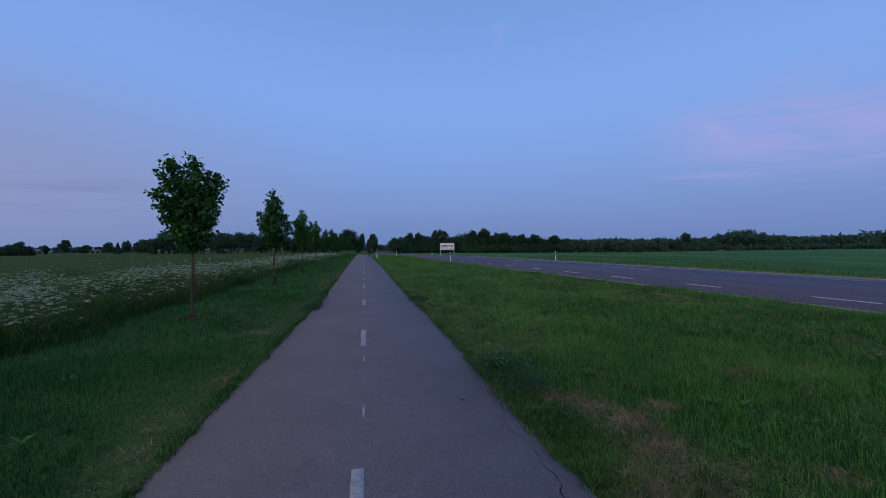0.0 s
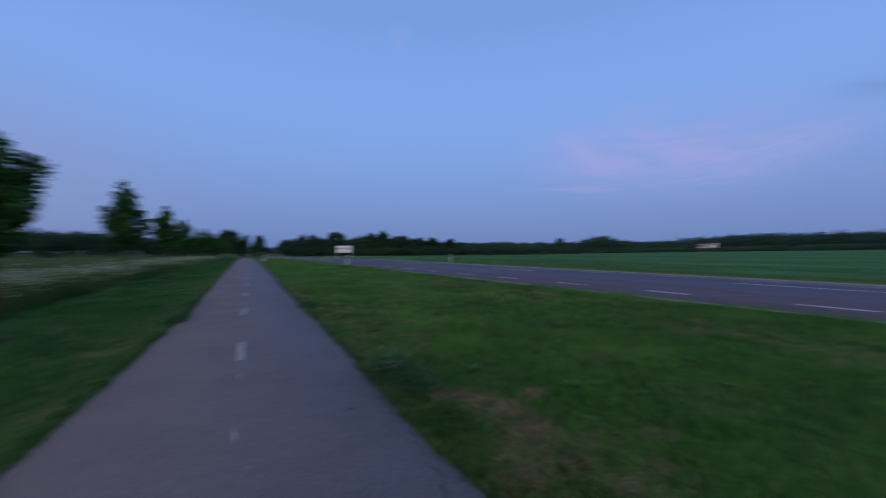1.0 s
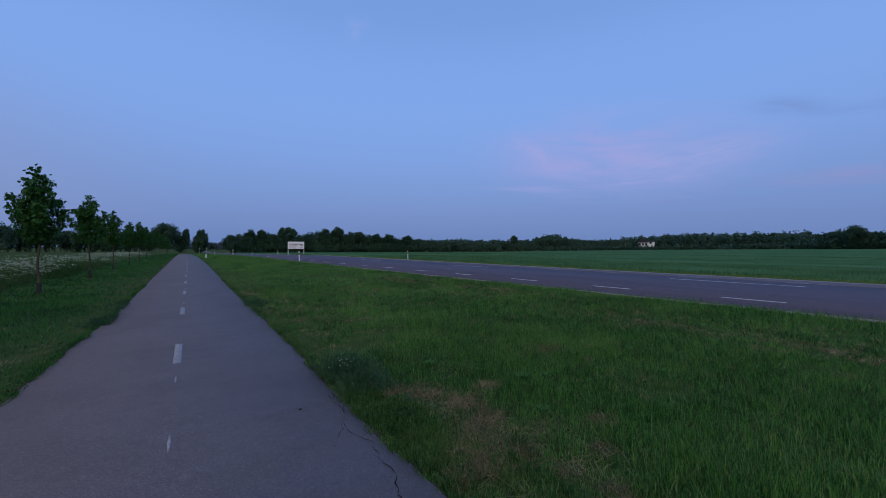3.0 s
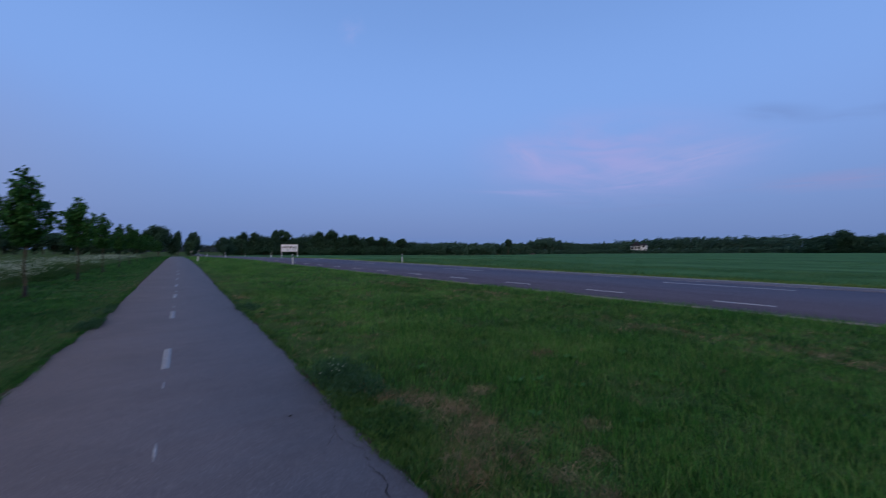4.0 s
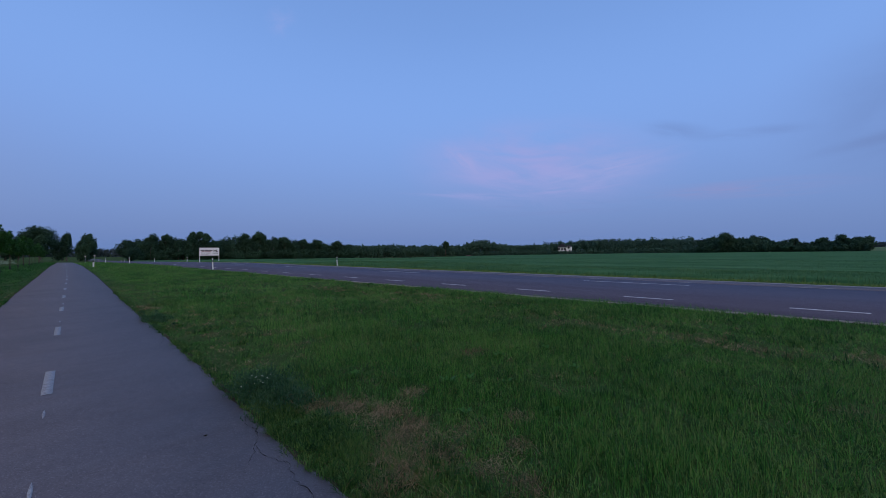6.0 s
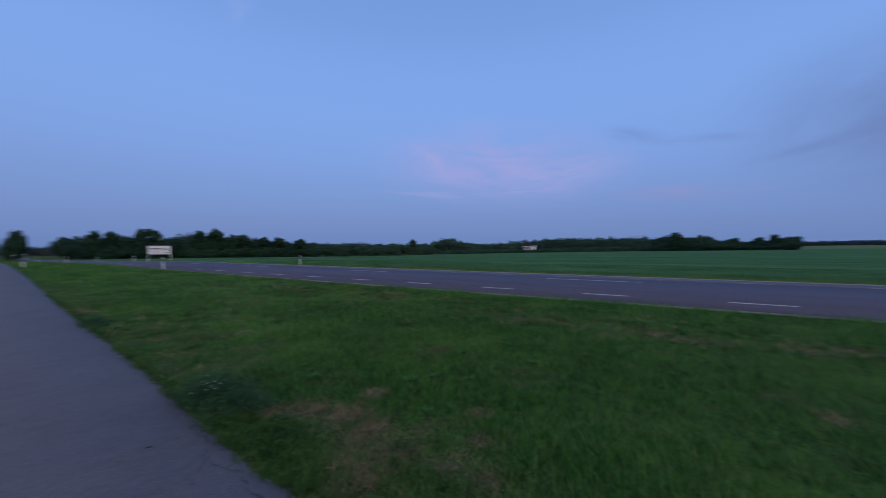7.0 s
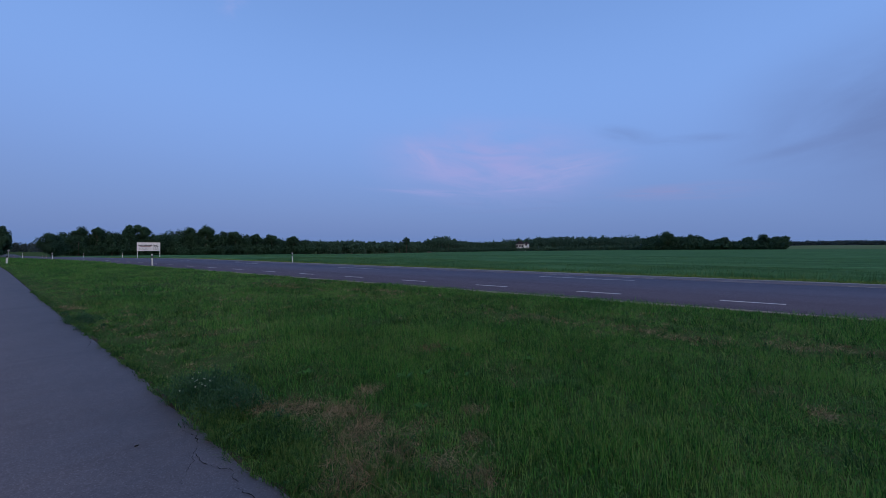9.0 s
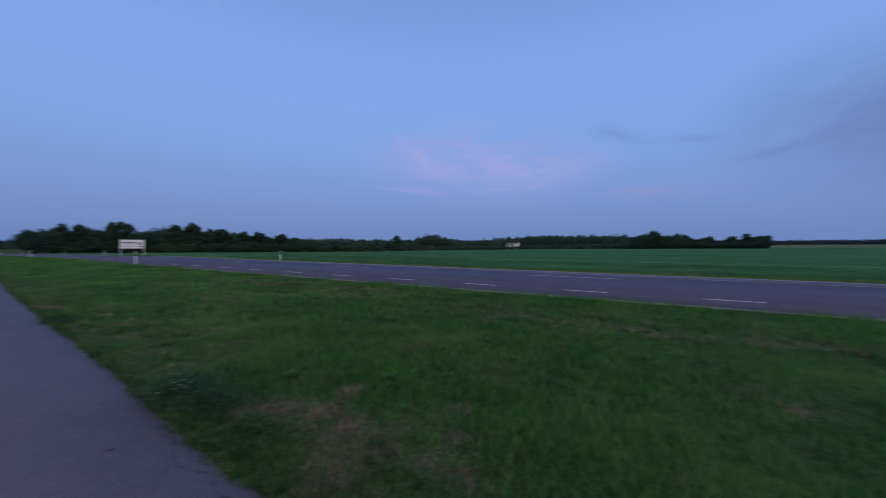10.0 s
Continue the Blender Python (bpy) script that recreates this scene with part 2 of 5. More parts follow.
M_ROADPAINT = material("road_paint", [(0.40, 0.39, 0.40), (0.58, 0.57, 0.57), (0.70, 0.69, 0.69)], 6.0, 0.7, 0.2, 90, fine=0.6, grain=40, spec=0.2)
M_SHOULDER = material("gravel_shoulder", [(0.20, 0.18, 0.16), (0.30, 0.27, 0.24), (0.40, 0.37, 0.33)], 5.0, 0.95, 0.6, 60, fine=0.6)
M_CRACK = material("crack_shadow", [(0.020, 0.017, 0.015), (0.034, 0.029, 0.026)], 20, 1.0, 0, 1, spec=0.0)
M_GRASS = material("verge_grass", [(0.018, 0.072, 0.014), (0.044, 0.166, 0.026), (0.076, 0.256, 0.041), (0.112, 0.322, 0.055), (0.195, 0.305, 0.080)], 0.45, 0.6, 0, 1, island=1.0, translucent=0.3)
# deeper green west verge, its colour also lowered for shade and lens falloff
M_DEEP = material("lush_shade_toned_grass", [(0.008, 0.044, 0.010), (0.020, 0.100, 0.019), (0.038, 0.160, 0.028), (0.070, 0.210, 0.042)], 0.6, 0.6, 0, 1, island=1.1, translucent=0.3)
M_TUSSOCK = material("tussock_grass", [(0.018, 0.064, 0.016), (0.042, 0.122, 0.028), (0.075, 0.185, 0.042), (0.130, 0.225, 0.060)], 2.0, 0.65, 0, 1, island=1.0, translucent=0.25)
M_LUSH = material("meadow_grass", [(0.012, 0.048, 0.009), (0.024, 0.082, 0.013), (0.044, 0.112, 0.021), (0.10, 0.116, 0.046)], 0.5, 0.65, 0, 1, island=0.8, translucent=0.25)
M_HAY = material("seeding_hay_grass", [(0.026, 0.072, 0.018), (0.056, 0.108, 0.030), (0.098, 0.130, 0.050), (0.145, 0.145, 0.075)], 0.25, 0.75, 0, 1, island=0.9, translucent=0.2)
M_MARGIN = material("soil_margin", [(0.045, 0.036, 0.026), (0.075, 0.056, 0.042), (0.12, 0.088, 0.066)], 3.0, 1.0, 0.8, 50, fine=0.6, spec=0.02)
M_MULCH = material("dark_mulch", [(0.025, 0.020, 0.015), (0.05, 0.038, 0.028), (0.09, 0.07, 0.05)], 12.0, 1.0, 0.8, 50, spec=0.02)
M_DEAD = material("dead_leaves", [(0.055, 0.048, 0.022), (0.095, 0.066, 0.032), (0.13, 0.085, 0.045)], 6.0, 0.8, 0, 1, island=0.7, translucent=0.2)
M_STRAW = material("dry_grass", [(0.115, 0.084, 0.040), (0.24, 0.180, 0.088), (0.40, 0.310, 0.165)], 2.0, 0.8, 0, 1, island=0.8, translucent=0.15)
M_DOCK = material("broad_leaves", [(0.036, 0.125, 0.020), (0.060, 0.190, 0.032), (0.090, 0.240, 0.050)], 3.0, 0.6, 0, 1, island=0.6, translucent=0.3)
M_PALE = material("pale_rough_grass", [(0.070, 0.140, 0.030), (0.125, 0.220, 0.048), (0.175, 0.280, 0.066), (0.235, 0.310, 0.095)], 0.6, 0.7, 0, 1, island=1.0, translucent=0.25)
M_WEED = material("weed_leaves", [(0.016, 0.060, 0.024), (0.038, 0.108, 0.042), (0.080, 0.165, 0.075)], 3.0, 0.6, 0, 1, island=0.6, translucent=0.2)
M_FLOWER = material("white_umbels", [(0.24, 0.30, 0.18), (0.38, 0.43, 0.30), (0.56, 0.60, 0.47)], 3.0, 0.8, 0, 1, island=0.6, translucent=0.3)
M_CROP = material("young_cereal", [(0.026, 0.088, 0.030), (0.060, 0.158, 0.054), (0.126, 0.245, 0.092)], 0.35, 0.6, 0, 1, island=0.5, translucent=0.2)
M_CANOPY = material("cereal_canopy", [(0.026, 0.084, 0.031), (0.060, 0.156, 0.056), (0.112, 0.228, 0.090)], 0.16, 1.0, 1.0, 1.8, fine=0.62, grain=1.6, spec=0.03, stretch=(1, 0.10, 1))
M_MEADOW = material("meadow_canopy", [(0.030, 0.066, 0.016), (0.056, 0.096, 0.024), (0.092, 0.112, 0.040)], 0.20, 1.0, 0.9, 3.0, fine=0.6, grain=2.5, spec=0.03)
M_LIME_LEAF = material("lime_tree_leaves", [(0.014, 0.064, 0.013), (0.030, 0.118, 0.023), (0.064, 0.190, 0.042)], 1.2, 0.5, 0, 1, island=0.8, translucent=0.3)
M_BARK = material("young_bark", [(0.034, 0.028, 0.020), (0.070, 0.055, 0.036), (0.125, 0.100, 0.070)], 12.0, 0.9, 0.6, 40, stretch=(1, 1, 0.3))
M_STAKE = material("tree_guard", [(0.015, 0.015, 0.016), (0.03, 0.03, 0.03)], 9.0, 0.6, 0.2, 40)
M_WOODS = material("far_foliage", [(0.026, 0.062, 0.040), (0.036, 0.084, 0.048), (0.048, 0.108, 0.058)], 0.09, 0.85, 0, 1, island=0.25, translucent=0.15)
M_PINES = material("dark_conifer_foliage", [(0.022, 0.054, 0.036), (0.031, 0.076, 0.045), (0.043, 0.100, 0.054)], 0.12, 0.85, 0, 1, island=0.25, translucent=0.1)
# aerial haze over the middle distance is mixed into this bluer green
M_MIDWOODS = material("haze_tinted_foliage", [(0.040, 0.088, 0.066), (0.054, 0.114, 0.078), (0.070, 0.140, 0.090)], 0.06, 0.85, 0, 1, island=0.25, translucent=0.15)
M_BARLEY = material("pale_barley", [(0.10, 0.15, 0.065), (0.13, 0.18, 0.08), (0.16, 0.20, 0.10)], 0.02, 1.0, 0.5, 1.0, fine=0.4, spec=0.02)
# stronger haze of the farthest woods, put into a pale bluish base colour
M_HAZY = material("haze_tinted_distant_foliage", [(0.046, 0.074, 0.082), (0.056, 0.088, 0.094), (0.068, 0.102, 0.104)], 0.05, 0.9, 0, 1, island=0.4)
M_TRUNK = material("far_trunks", [(0.06, 0.05, 0.04), (0.10, 0.085, 0.07), (0.16, 0.14, 0.12)], 1.0, 0.9, 0, 1)
M_WHITE = material("white_plastic", [(0.66, 0.66, 0.66), (0.76, 0.76, 0.75), (0.80, 0.80, 0.80)], 6.0, 0.5, 0.05, 30)
M_BLACK = material("black_plastic", [(0.012, 0.012, 0.013), (0.02, 0.02, 0.02)], 6.0, 0.5, 0.05, 30)
M_BOARD = material("white_sign_board", [(0.80, 0.80, 0.83), (0.86, 0.86, 0.89), (0.89, 0.89, 0.91)], 1.2, 0.5, 0.03, 30)
M_STEEL = material("galvanised_steel", [(0.30, 0.30, 0.31), (0.42, 0.42, 0.43)], 6.0, 0.5, 0.05, 30, metal=0.7)
M_INK = material("dark_print", [(0.035, 0.035, 0.05), (0.05, 0.05, 0.07)], 6.0, 0.6, 0, 30)
M_REDINK = material("brown_print", [(0.20, 0.07, 0.06), (0.24, 0.09, 0.08)], 6.0, 0.6, 0, 30)
M_WALL = material("white_render", [(0.72, 0.72, 0.72), (0.80, 0.80, 0.79), (0.84, 0.84, 0.83)], 0.6, 0.85, 0.1, 20)
M_ROOF = material("brown_roof_tiles", [(0.016, 0.012, 0.012), (0.026, 0.019, 0.019), (0.038, 0.028, 0.027)], 1.5, 0.8, 0.3, 12)
M_SLATE = material("grey_sheet_roof", [(0.10, 0.11, 0.13), (0.14, 0.15, 0.17)], 1.0, 0.7, 0.1, 10)
M_DARKGLASS = material("dark_window_glass", [(0.012, 0.014, 0.018), (0.02, 0.022, 0.028)], 2.0, 0.1, 0, 1, spec=0.6)
M_EARTH = material("bare_earth", [(0.085, 0.062, 0.05), (0.12, 0.085, 0.068), (0.15, 0.11, 0.09)], 0.9, 0.95, 0.5, 8)
M_RED = material("red_reflector", [(0.25, 0.05, 0.04), (0.32, 0.07, 0.05)], 5.0, 0.4, 0, 1)

# ---- helpers ----
rng = np.random.default_rng(7)


def bearing(deg, dist):
    a = radians(deg)
    return math.sin(a) * dist, math.cos(a) * dist


FALL_B = [-90, -60, -34, -25, -5, 5, 40, 52, 71, 91, 100, 130]
FALL_Z = [-0.8, -0.8, -0.9, -1.2, -1.5, -2.2, -2.5, -1.6, -0.65, 0.15, 0.3, 0.3]


def ground_z(x, y):
    """Height of the land: level round the path, then falling gently, and rising again in the far east."""
    x, y = np.asarray(x, float), np.asarray(y, float)
    r, b = np.hypot(x, y), np.degrees(np.arctan2(x, y))
    z = np.interp(b, FALL_B, FALL_Z) * np.clip((r - 62) / 168, 0, 1.6)
    s = np.clip((b - 90) / 8, 0, 1)
    return z + s * s * (3 - 2 * s) * np.clip((r - 350) / 550, 0, 1.3) * 5.4


def gz(x, y):
    return float(ground_z(x, y))


def fast_mesh(name, verts, loops, sizes, mat, smooth=False):
    """A mesh from arrays: corner indices and the number of corners of each face."""
    me = bpy.data.meshes.new(name)
    verts, loops, sizes = np.asarray(verts, np.float32), np.asarray(loops, np.int32).ravel(), np.asarray(sizes, np.int32)
    me.vertices.add(len(verts))
    me.vertices.foreach_set("co", verts.ravel())
    me.loops.add(len(loops))
    me.loops.foreach_set("vertex_index", loops)
    me.polygons.add(len(sizes))
    me.polygons.foreach_set("loop_start", np.concatenate([[0], np.cumsum(sizes)[:-1]]).astype(np.int32))
    if smooth:
        me.polygons.foreach_set("use_smooth", np.ones(len(sizes), bool))
    me.update(calc_edges=True)
    me.materials.append(mat)
    return me


def part(name, bm, mat, parent=None, label=""):
    me = bpy.data.meshes.new(name)
    bm.to_mesh(me)
    bm.free()
    me.materials.append(mat)
    ob = new(name, me)
    ob.parent = parent
    if label:
        ob["label"] = label
    return ob


def mesh_part(name, me, parent=None, label=""):
    ob = new(name, me)
    ob.parent = parent
    if label:
        ob["label"] = label
    return ob


def box(bm, x0, x1, y0, y1, z0, z1, bevel=0.0):
    r = bmesh.ops.create_cube(bm, size=1.0, matrix=Matrix.Translation(((x0 + x1) / 2, (y0 + y1) / 2, (z0 + z1) / 2)) @ Matrix.Diagonal((x1 - x0, y1 - y0, z1 - z0, 1)))
    if bevel:
        edges = list({e for v in r["verts"] for e in v.link_edges})
        bmesh.ops.bevel(bm, geom=edges, offset=bevel, segments=2, affect="EDGES", profile=0.5)
    return bm


def tube(points, radii, sides=6):
    """Vertices, corners and sizes of a tapered tube along points."""
    pts = [Vector(p) for p in points]
    V, F = [], []
    for i, p in enumerate(pts):
        d = (pts[min(i + 1, len(pts) - 1)] - pts[max(i - 1, 0)]).normalized()
        u = d.orthogonal().normalized()
        w = d.cross(u)
        if i:
            u = (prev - d * prev.dot(d)).normalized()
            w = d.cross(u)
        prev = u
        for k in range(sides):
            a = 2 * math.pi * k / sides
            V.append(p + (u * math.cos(a) + w * math.sin(a)) * radii[i])
    for i in range(len(pts) - 1):
        for k in range(sides):
            a, b = i * sides + k, i * sides + (k + 1) % sides
            F.append((a, b, b + sides, a + sides))
    return np.array([tuple(v) for v in V]), np.array(F)


class Pile:
    """Collects quads and triangles into one mesh."""

    def __init__(self):
        self.v, self.l, self.s, self.n = [], [], [], 0

    def add(self, verts, faces):
        faces = np.asarray(faces)
        self.v.append(np.asarray(verts, float))
        self.l.append((faces + self.n).ravel())
        self.s.append(np.full(len(faces), faces.shape[1]))
        self.n += len(verts)

    def mesh(self, name, mat, smooth=False):
        return fast_mesh(name, np.concatenate(self.v), np.concatenate(self.l), np.concatenate(self.s), mat, smooth)


def tufted(n, x0, x1, y0, y1, per, spread):
    """Places in loose tufts, and the way in which each blade leans out of its tuft."""
    m = max(1, n // per)
    tx, ty = rng.uniform(x0, x1, m), rng.uniform(y0, y1, m)
    s = spread * rng.uniform(0.5, 1.8, m)
    i = rng.integers(0, m, n)
    dx, dy = rng.normal(0, 1, n) * s[i], rng.normal(0, 1, n) * s[i]
    return tx[i] + dx, ty[i] + dy, np.arctan2(dy, dx) + rng.normal(0, 0.6, n), rng.uniform(0.4, 1.45, m)[i]


def blades_mesh(name, x, y, z, h, w, mat, lean=0.45, toward=None, simple=False, least=0.0):
    """Grass blades: each two faces, bent over towards its tip."""
    n = len(x)
    a = rng.uniform(0, 2 * np.pi, n)
    b = rng.uniform(0, 2 * np.pi, n) if toward is None else toward
    le = least + np.abs(rng.normal(0, lean, n))
    base = np.stack([x, y, z], 1)
    side = np.stack([np.cos(a), np.sin(a), np.zeros(n)], 1) * (w / 2)[:, None]
    tilt = np.stack([np.cos(b), np.sin(b), np.zeros(n)], 1) * (le * h)[:, None]
    up = np.zeros((n, 3))
    up[:, 2] = h * np.clip(1 - 0.35 * le * le, 0.15, 1)
    mid = base + tilt * 0.35 + up * 0.6
    tip = base + tilt + up
    if simple:
        v = np.stack([base - side, base + side, tip], 1).reshape(-1, 3)
        return fast_mesh(name, v, np.arange(3 * n), np.full(n, 3), mat)
    v = np.stack([base - side, base + side, mid - side * 0.75, mid + side * 0.75, tip], 1).reshape(-1, 3)
    i = np.arange(n)[:, None] * 5
    loops = np.concatenate([i + np.array([[0, 1, 3, 2]]), i + np.array([[2, 3, 4]])], 1)
    return fast_mesh(name, v, loops, np.tile([4, 3], n), mat)


def patchy(x, y, s, seed):
    """Smooth noise of about -1 to 1 over the plan."""
    v = np.zeros(len(x))
    r = np.random.default_rng(seed)
    for k in range(7):
        f = s * (0.6 + 0.35 * k)
        a, p = r.uniform(0, 6.28), r.uniform(0, 6.28)
        v += np.sin((x * math.cos(a) + y * math.sin(a)) * f + p + 1.3 * np.sin((y * math.cos(a) - x * math.sin(a)) * f * 0.7 + p))
    return v / 4


# ---- the plan ----
PATH_L, PATH_R = -1.34, 1.28


def road_x(y):
    """The road's near edge."""
    y = np.minimum(np.asarray(y, float), 150.0)
    return 11.4 - 0.075 * y + 0.00025 * y * y


ROAD_W = 10.2
MEADOW_X = -5.15


def drift(y):
    """The path bends a little westward far ahead."""
    return np.interp(y, [-30, 34, 77, 131], [0, 0, -0.40, -1.1])


def path_edge(y, side):
    """Ragged edges of the cycle path, where the turf creeps in."""
    y = np.asarray(y, float)
    n = patchy(y * 0 + side * 31.0, y, 2.1, 5) * 0.006 + patchy(y * 0 + side * 17.0, y, 9.0, 6) * 0.008
    if side < 0:
        step = np.interp(y, [-30, 3.0, 4.0, 4.9, 6.2, 7.2, 7.9, 9.1, 10.0, 11.0, 12.4, 18.0, 31, 200], [-0.02, -0.03, -0.02, 0.0, 0.04, 0.01, 0.07, 0.09, 0.10, 0.09, 0.10, 0.07, -0.03, 0.0])
    else:
        step = np.interp(y, [-30, 1.8, 2.15, 2.5, 3.0, 3.5, 4.0, 4.6, 5.1, 6.0, 8.5, 9.8, 13.0, 20, 30, 200], [0.05, 0.055, 0.04, 0.01, 0.02, 0.04, 0.01, 0.03, 0.06, 0.05, 0.04, 0.04, 0.01, 0.0, 0.0, 0.02])
    return (PATH_L if side < 0 else PATH_R) + step + n + drift(y)


def build_ground():
    radii = np.concatenate([np.linspace(0, 40, 41), np.geomspace(43, 4000, 40)])
    az = np.radians(np.arange(0, 360, 3.0))
    R, A = np.meshgrid(radii[1:], az, indexing="ij")
    x, y = (R * np.sin(A)).ravel(), (R * np.cos(A)).ravel()
    z = ground_z(x, y) - 0.012
    v = np.concatenate([[[0, 0, -0.012]], np.stack([x, y, z], 1)])
    na, nr = len(az), len(radii) - 1
    p = Pile()
    i, j = np.meshgrid(np.arange(nr - 1), np.arange(na), indexing="ij")
    a = 1 + i * na + j
    b = 1 + i * na + (j + 1) % na
    quads = np.stack([a, a + na, b + na, b], -1).reshape(-1, 4)
    k = np.arange(na)
    p.add(v, quads)
    p.l.append(np.stack([np.zeros(na, int), 1 + k, 1 + (k + 1) % na], 1).ravel())
    p.s.append(np.full(na, 3))
    tagged(mesh_part("ground", p.mesh("ground", M_SOIL, True)), "flat green roadside land of short grass and soil", "ground", kind="structure")


def ribbon(name, ys, left, right, lift, thick, mat, smooth=False, flare=0.02):
    """A paved strip along y with a top and two sides."""
    ys = np.asarray(ys, float)
    zl, zr = ground_z(left, ys) + lift, ground_z(right, ys) + lift
    n = len(ys)
    v = np.concatenate([np.stack([left, ys, zl], 1), np.stack([right, ys, zr], 1), np.stack([left - flare, ys, zl - thick], 1), np.stack([right + flare, ys, zr - thick], 1)])
    i = np.arange(n - 1)
    f = np.concatenate([np.stack([i, i + n, i + n + 1, i + 1], 1), np.stack([i + 2 * n, i, i + 1, i + 2 * n + 1], 1), np.stack([i + n, i + 3 * n, i + 3 * n + 1, i + n + 1], 1)])
    p = Pile()
    p.add(v, f)
    return mesh_part(name, p.mesh(name, mat, smooth))


def build_path():
    ys = np.concatenate([np.arange(-12, 30, 0.06), np.arange(30, 131, 0.5)])
    path = ribbon("cycle_path", ys, path_edge(ys, -1), path_edge(ys, 1), 0.012, 0.06, M_PATH)
    tagged(path, "grey old asphalt cycle path with cracked crumbling edges", "path", kind="structure")
    for k in range(-1, 26):
        y0 = 5.60 + 3.98 * k
        y1 = y0 + 1.09
        if k == -1:
            y0, y1 = 1.45, 2.48
        yy = np.linspace(y0, y1, 12)
        wob = rng.normal(0, 0.0015, (2, 12))
        cx = (-0.055 if k < 0 else -0.022) - 0.0008 * yy + drift(yy)
        d = ribbon("centre_dash", yy, cx - 0.042 + wob[0], cx + 0.042 + wob[1], 0.016, 0.003, M_PAINT, flare=0.001)
        d.parent = path
    for y0, y1, w in ((3.20, 3.49, 0.021), (4.80, 5.05, 0.020), (11.35, 11.65, 0.03), (15.3, 15.7, 0.035)):
        yy = np.linspace(y0, y1, 7)
        half = w * np.sin(np.linspace(0.15, np.pi - 0.15, 7)) * 0.5
        d = ribbon("paint_fleck", yy, -0.022 - half, -0.022 + half, 0.016, 0.003, M_PAINT, flare=0.001)
        d.parent = path
    return path


def build_margins():
    """Strips of bare soil where the asphalt crumbles into the turf."""
    for side in (-1, 1):
        yy = np.concatenate([np.arange(-6, 20, 0.05), np.arange(20, 80, 0.5)])
        e = path_edge(yy, side)
        w = 0.036 + 0.034 * np.clip(patchy(yy * 0 + side, yy, 2.5, 51), -1, 1.5) + 0.02 * patchy(yy * 0 + side, yy, 11.0, 52)
        w = np.clip(w, -0.02, 0.2)
        lo, hi = (e - w, e + 0.03) if side < 0 else (e - 0.03, e + w)
        m = ribbon("soil_margin", yy, lo, hi, 0.004, 0.03, M_MARGIN)
        tagged(m, "strip of bare brown soil along the asphalt edge", "soil", kind="structure")


def build_cracks(path):
    lines = [
        [(1.29, 3.58), (1.25, 3.46), (1.20, 3.33), (1.25, 3.19), (1.20, 3.02), (1.14, 2.90), (1.11, 2.81), (1.03, 2.71), (0.98, 2.58)],
        [(1.14, 2.90), (1.14, 2.75), (1.17, 2.64), (1.22, 2.50)],
        [(1.24, 2.52), (1.21, 2.39), (1.18, 2.29), (1.19, 2.20), (1.20, 2.12), (1.19, 2.04), (1.15, 1.98), (1.12, 1.88), (1.13, 1.6), (1.05, 1.2)],
        [(1.31, 8.28), (1.26, 7.70), (1.16, 7.30)],
    ]
    for pts in lines:
        fine = []
        for (xa, ya), (xb, yb) in zip(pts, pts[1:]):
            k = max(2, int(math.hypot(xb - xa, yb - ya) / 0.03))
            for i in range(k):
                f = i / k
                fine.append((xa + (xb - xa) * f + rng.normal(0, 0.008), ya + (yb - ya) * f + rng.normal(0, 0.006)))
        fine.append(pts[-1])
        q = np.array(fine)
        d = np.gradient(q, axis=0)
        nrm = np.stack([-d[:, 1], d[:, 0]], 1) / np.maximum(np.linalg.norm(d, axis=1), 1e-6)[:, None]
        w = np.clip(rng.normal(0.0017, 0.0014, len(q)), 0.0003, 0.0052)[:, None] * (1 - 0.75 * np.abs(np.linspace(-1, 1, len(q)))[:, None] ** 4)
        a, c = q + nrm * w, q - nrm * w
        z = np.full((len(q), 1), 0.0155)
        p = Pile()
        i = np.arange(len(q) - 1)
        n = len(q)
        p.add(np.concatenate([np.hstack([a, z]), np.hstack([c, z])]), np.stack([i, i + n, i + n + 1, i + 1], 1))
        mesh_part("crack", p.mesh("crack", M_CRACK), path)
    bm = bmesh.new()
    bmesh.ops.create_icosphere(bm, subdivisions=1, radius=0.015, matrix=Matrix.Translation((0.92, 3.37, 0.016)) @ Matrix.Diagonal((1, 0.6, 0.35, 1)))
    pebble = part("pebble", bm, M_CRACK)
    tagged(pebble, "small dark pebble lying on the asphalt", "pebble")


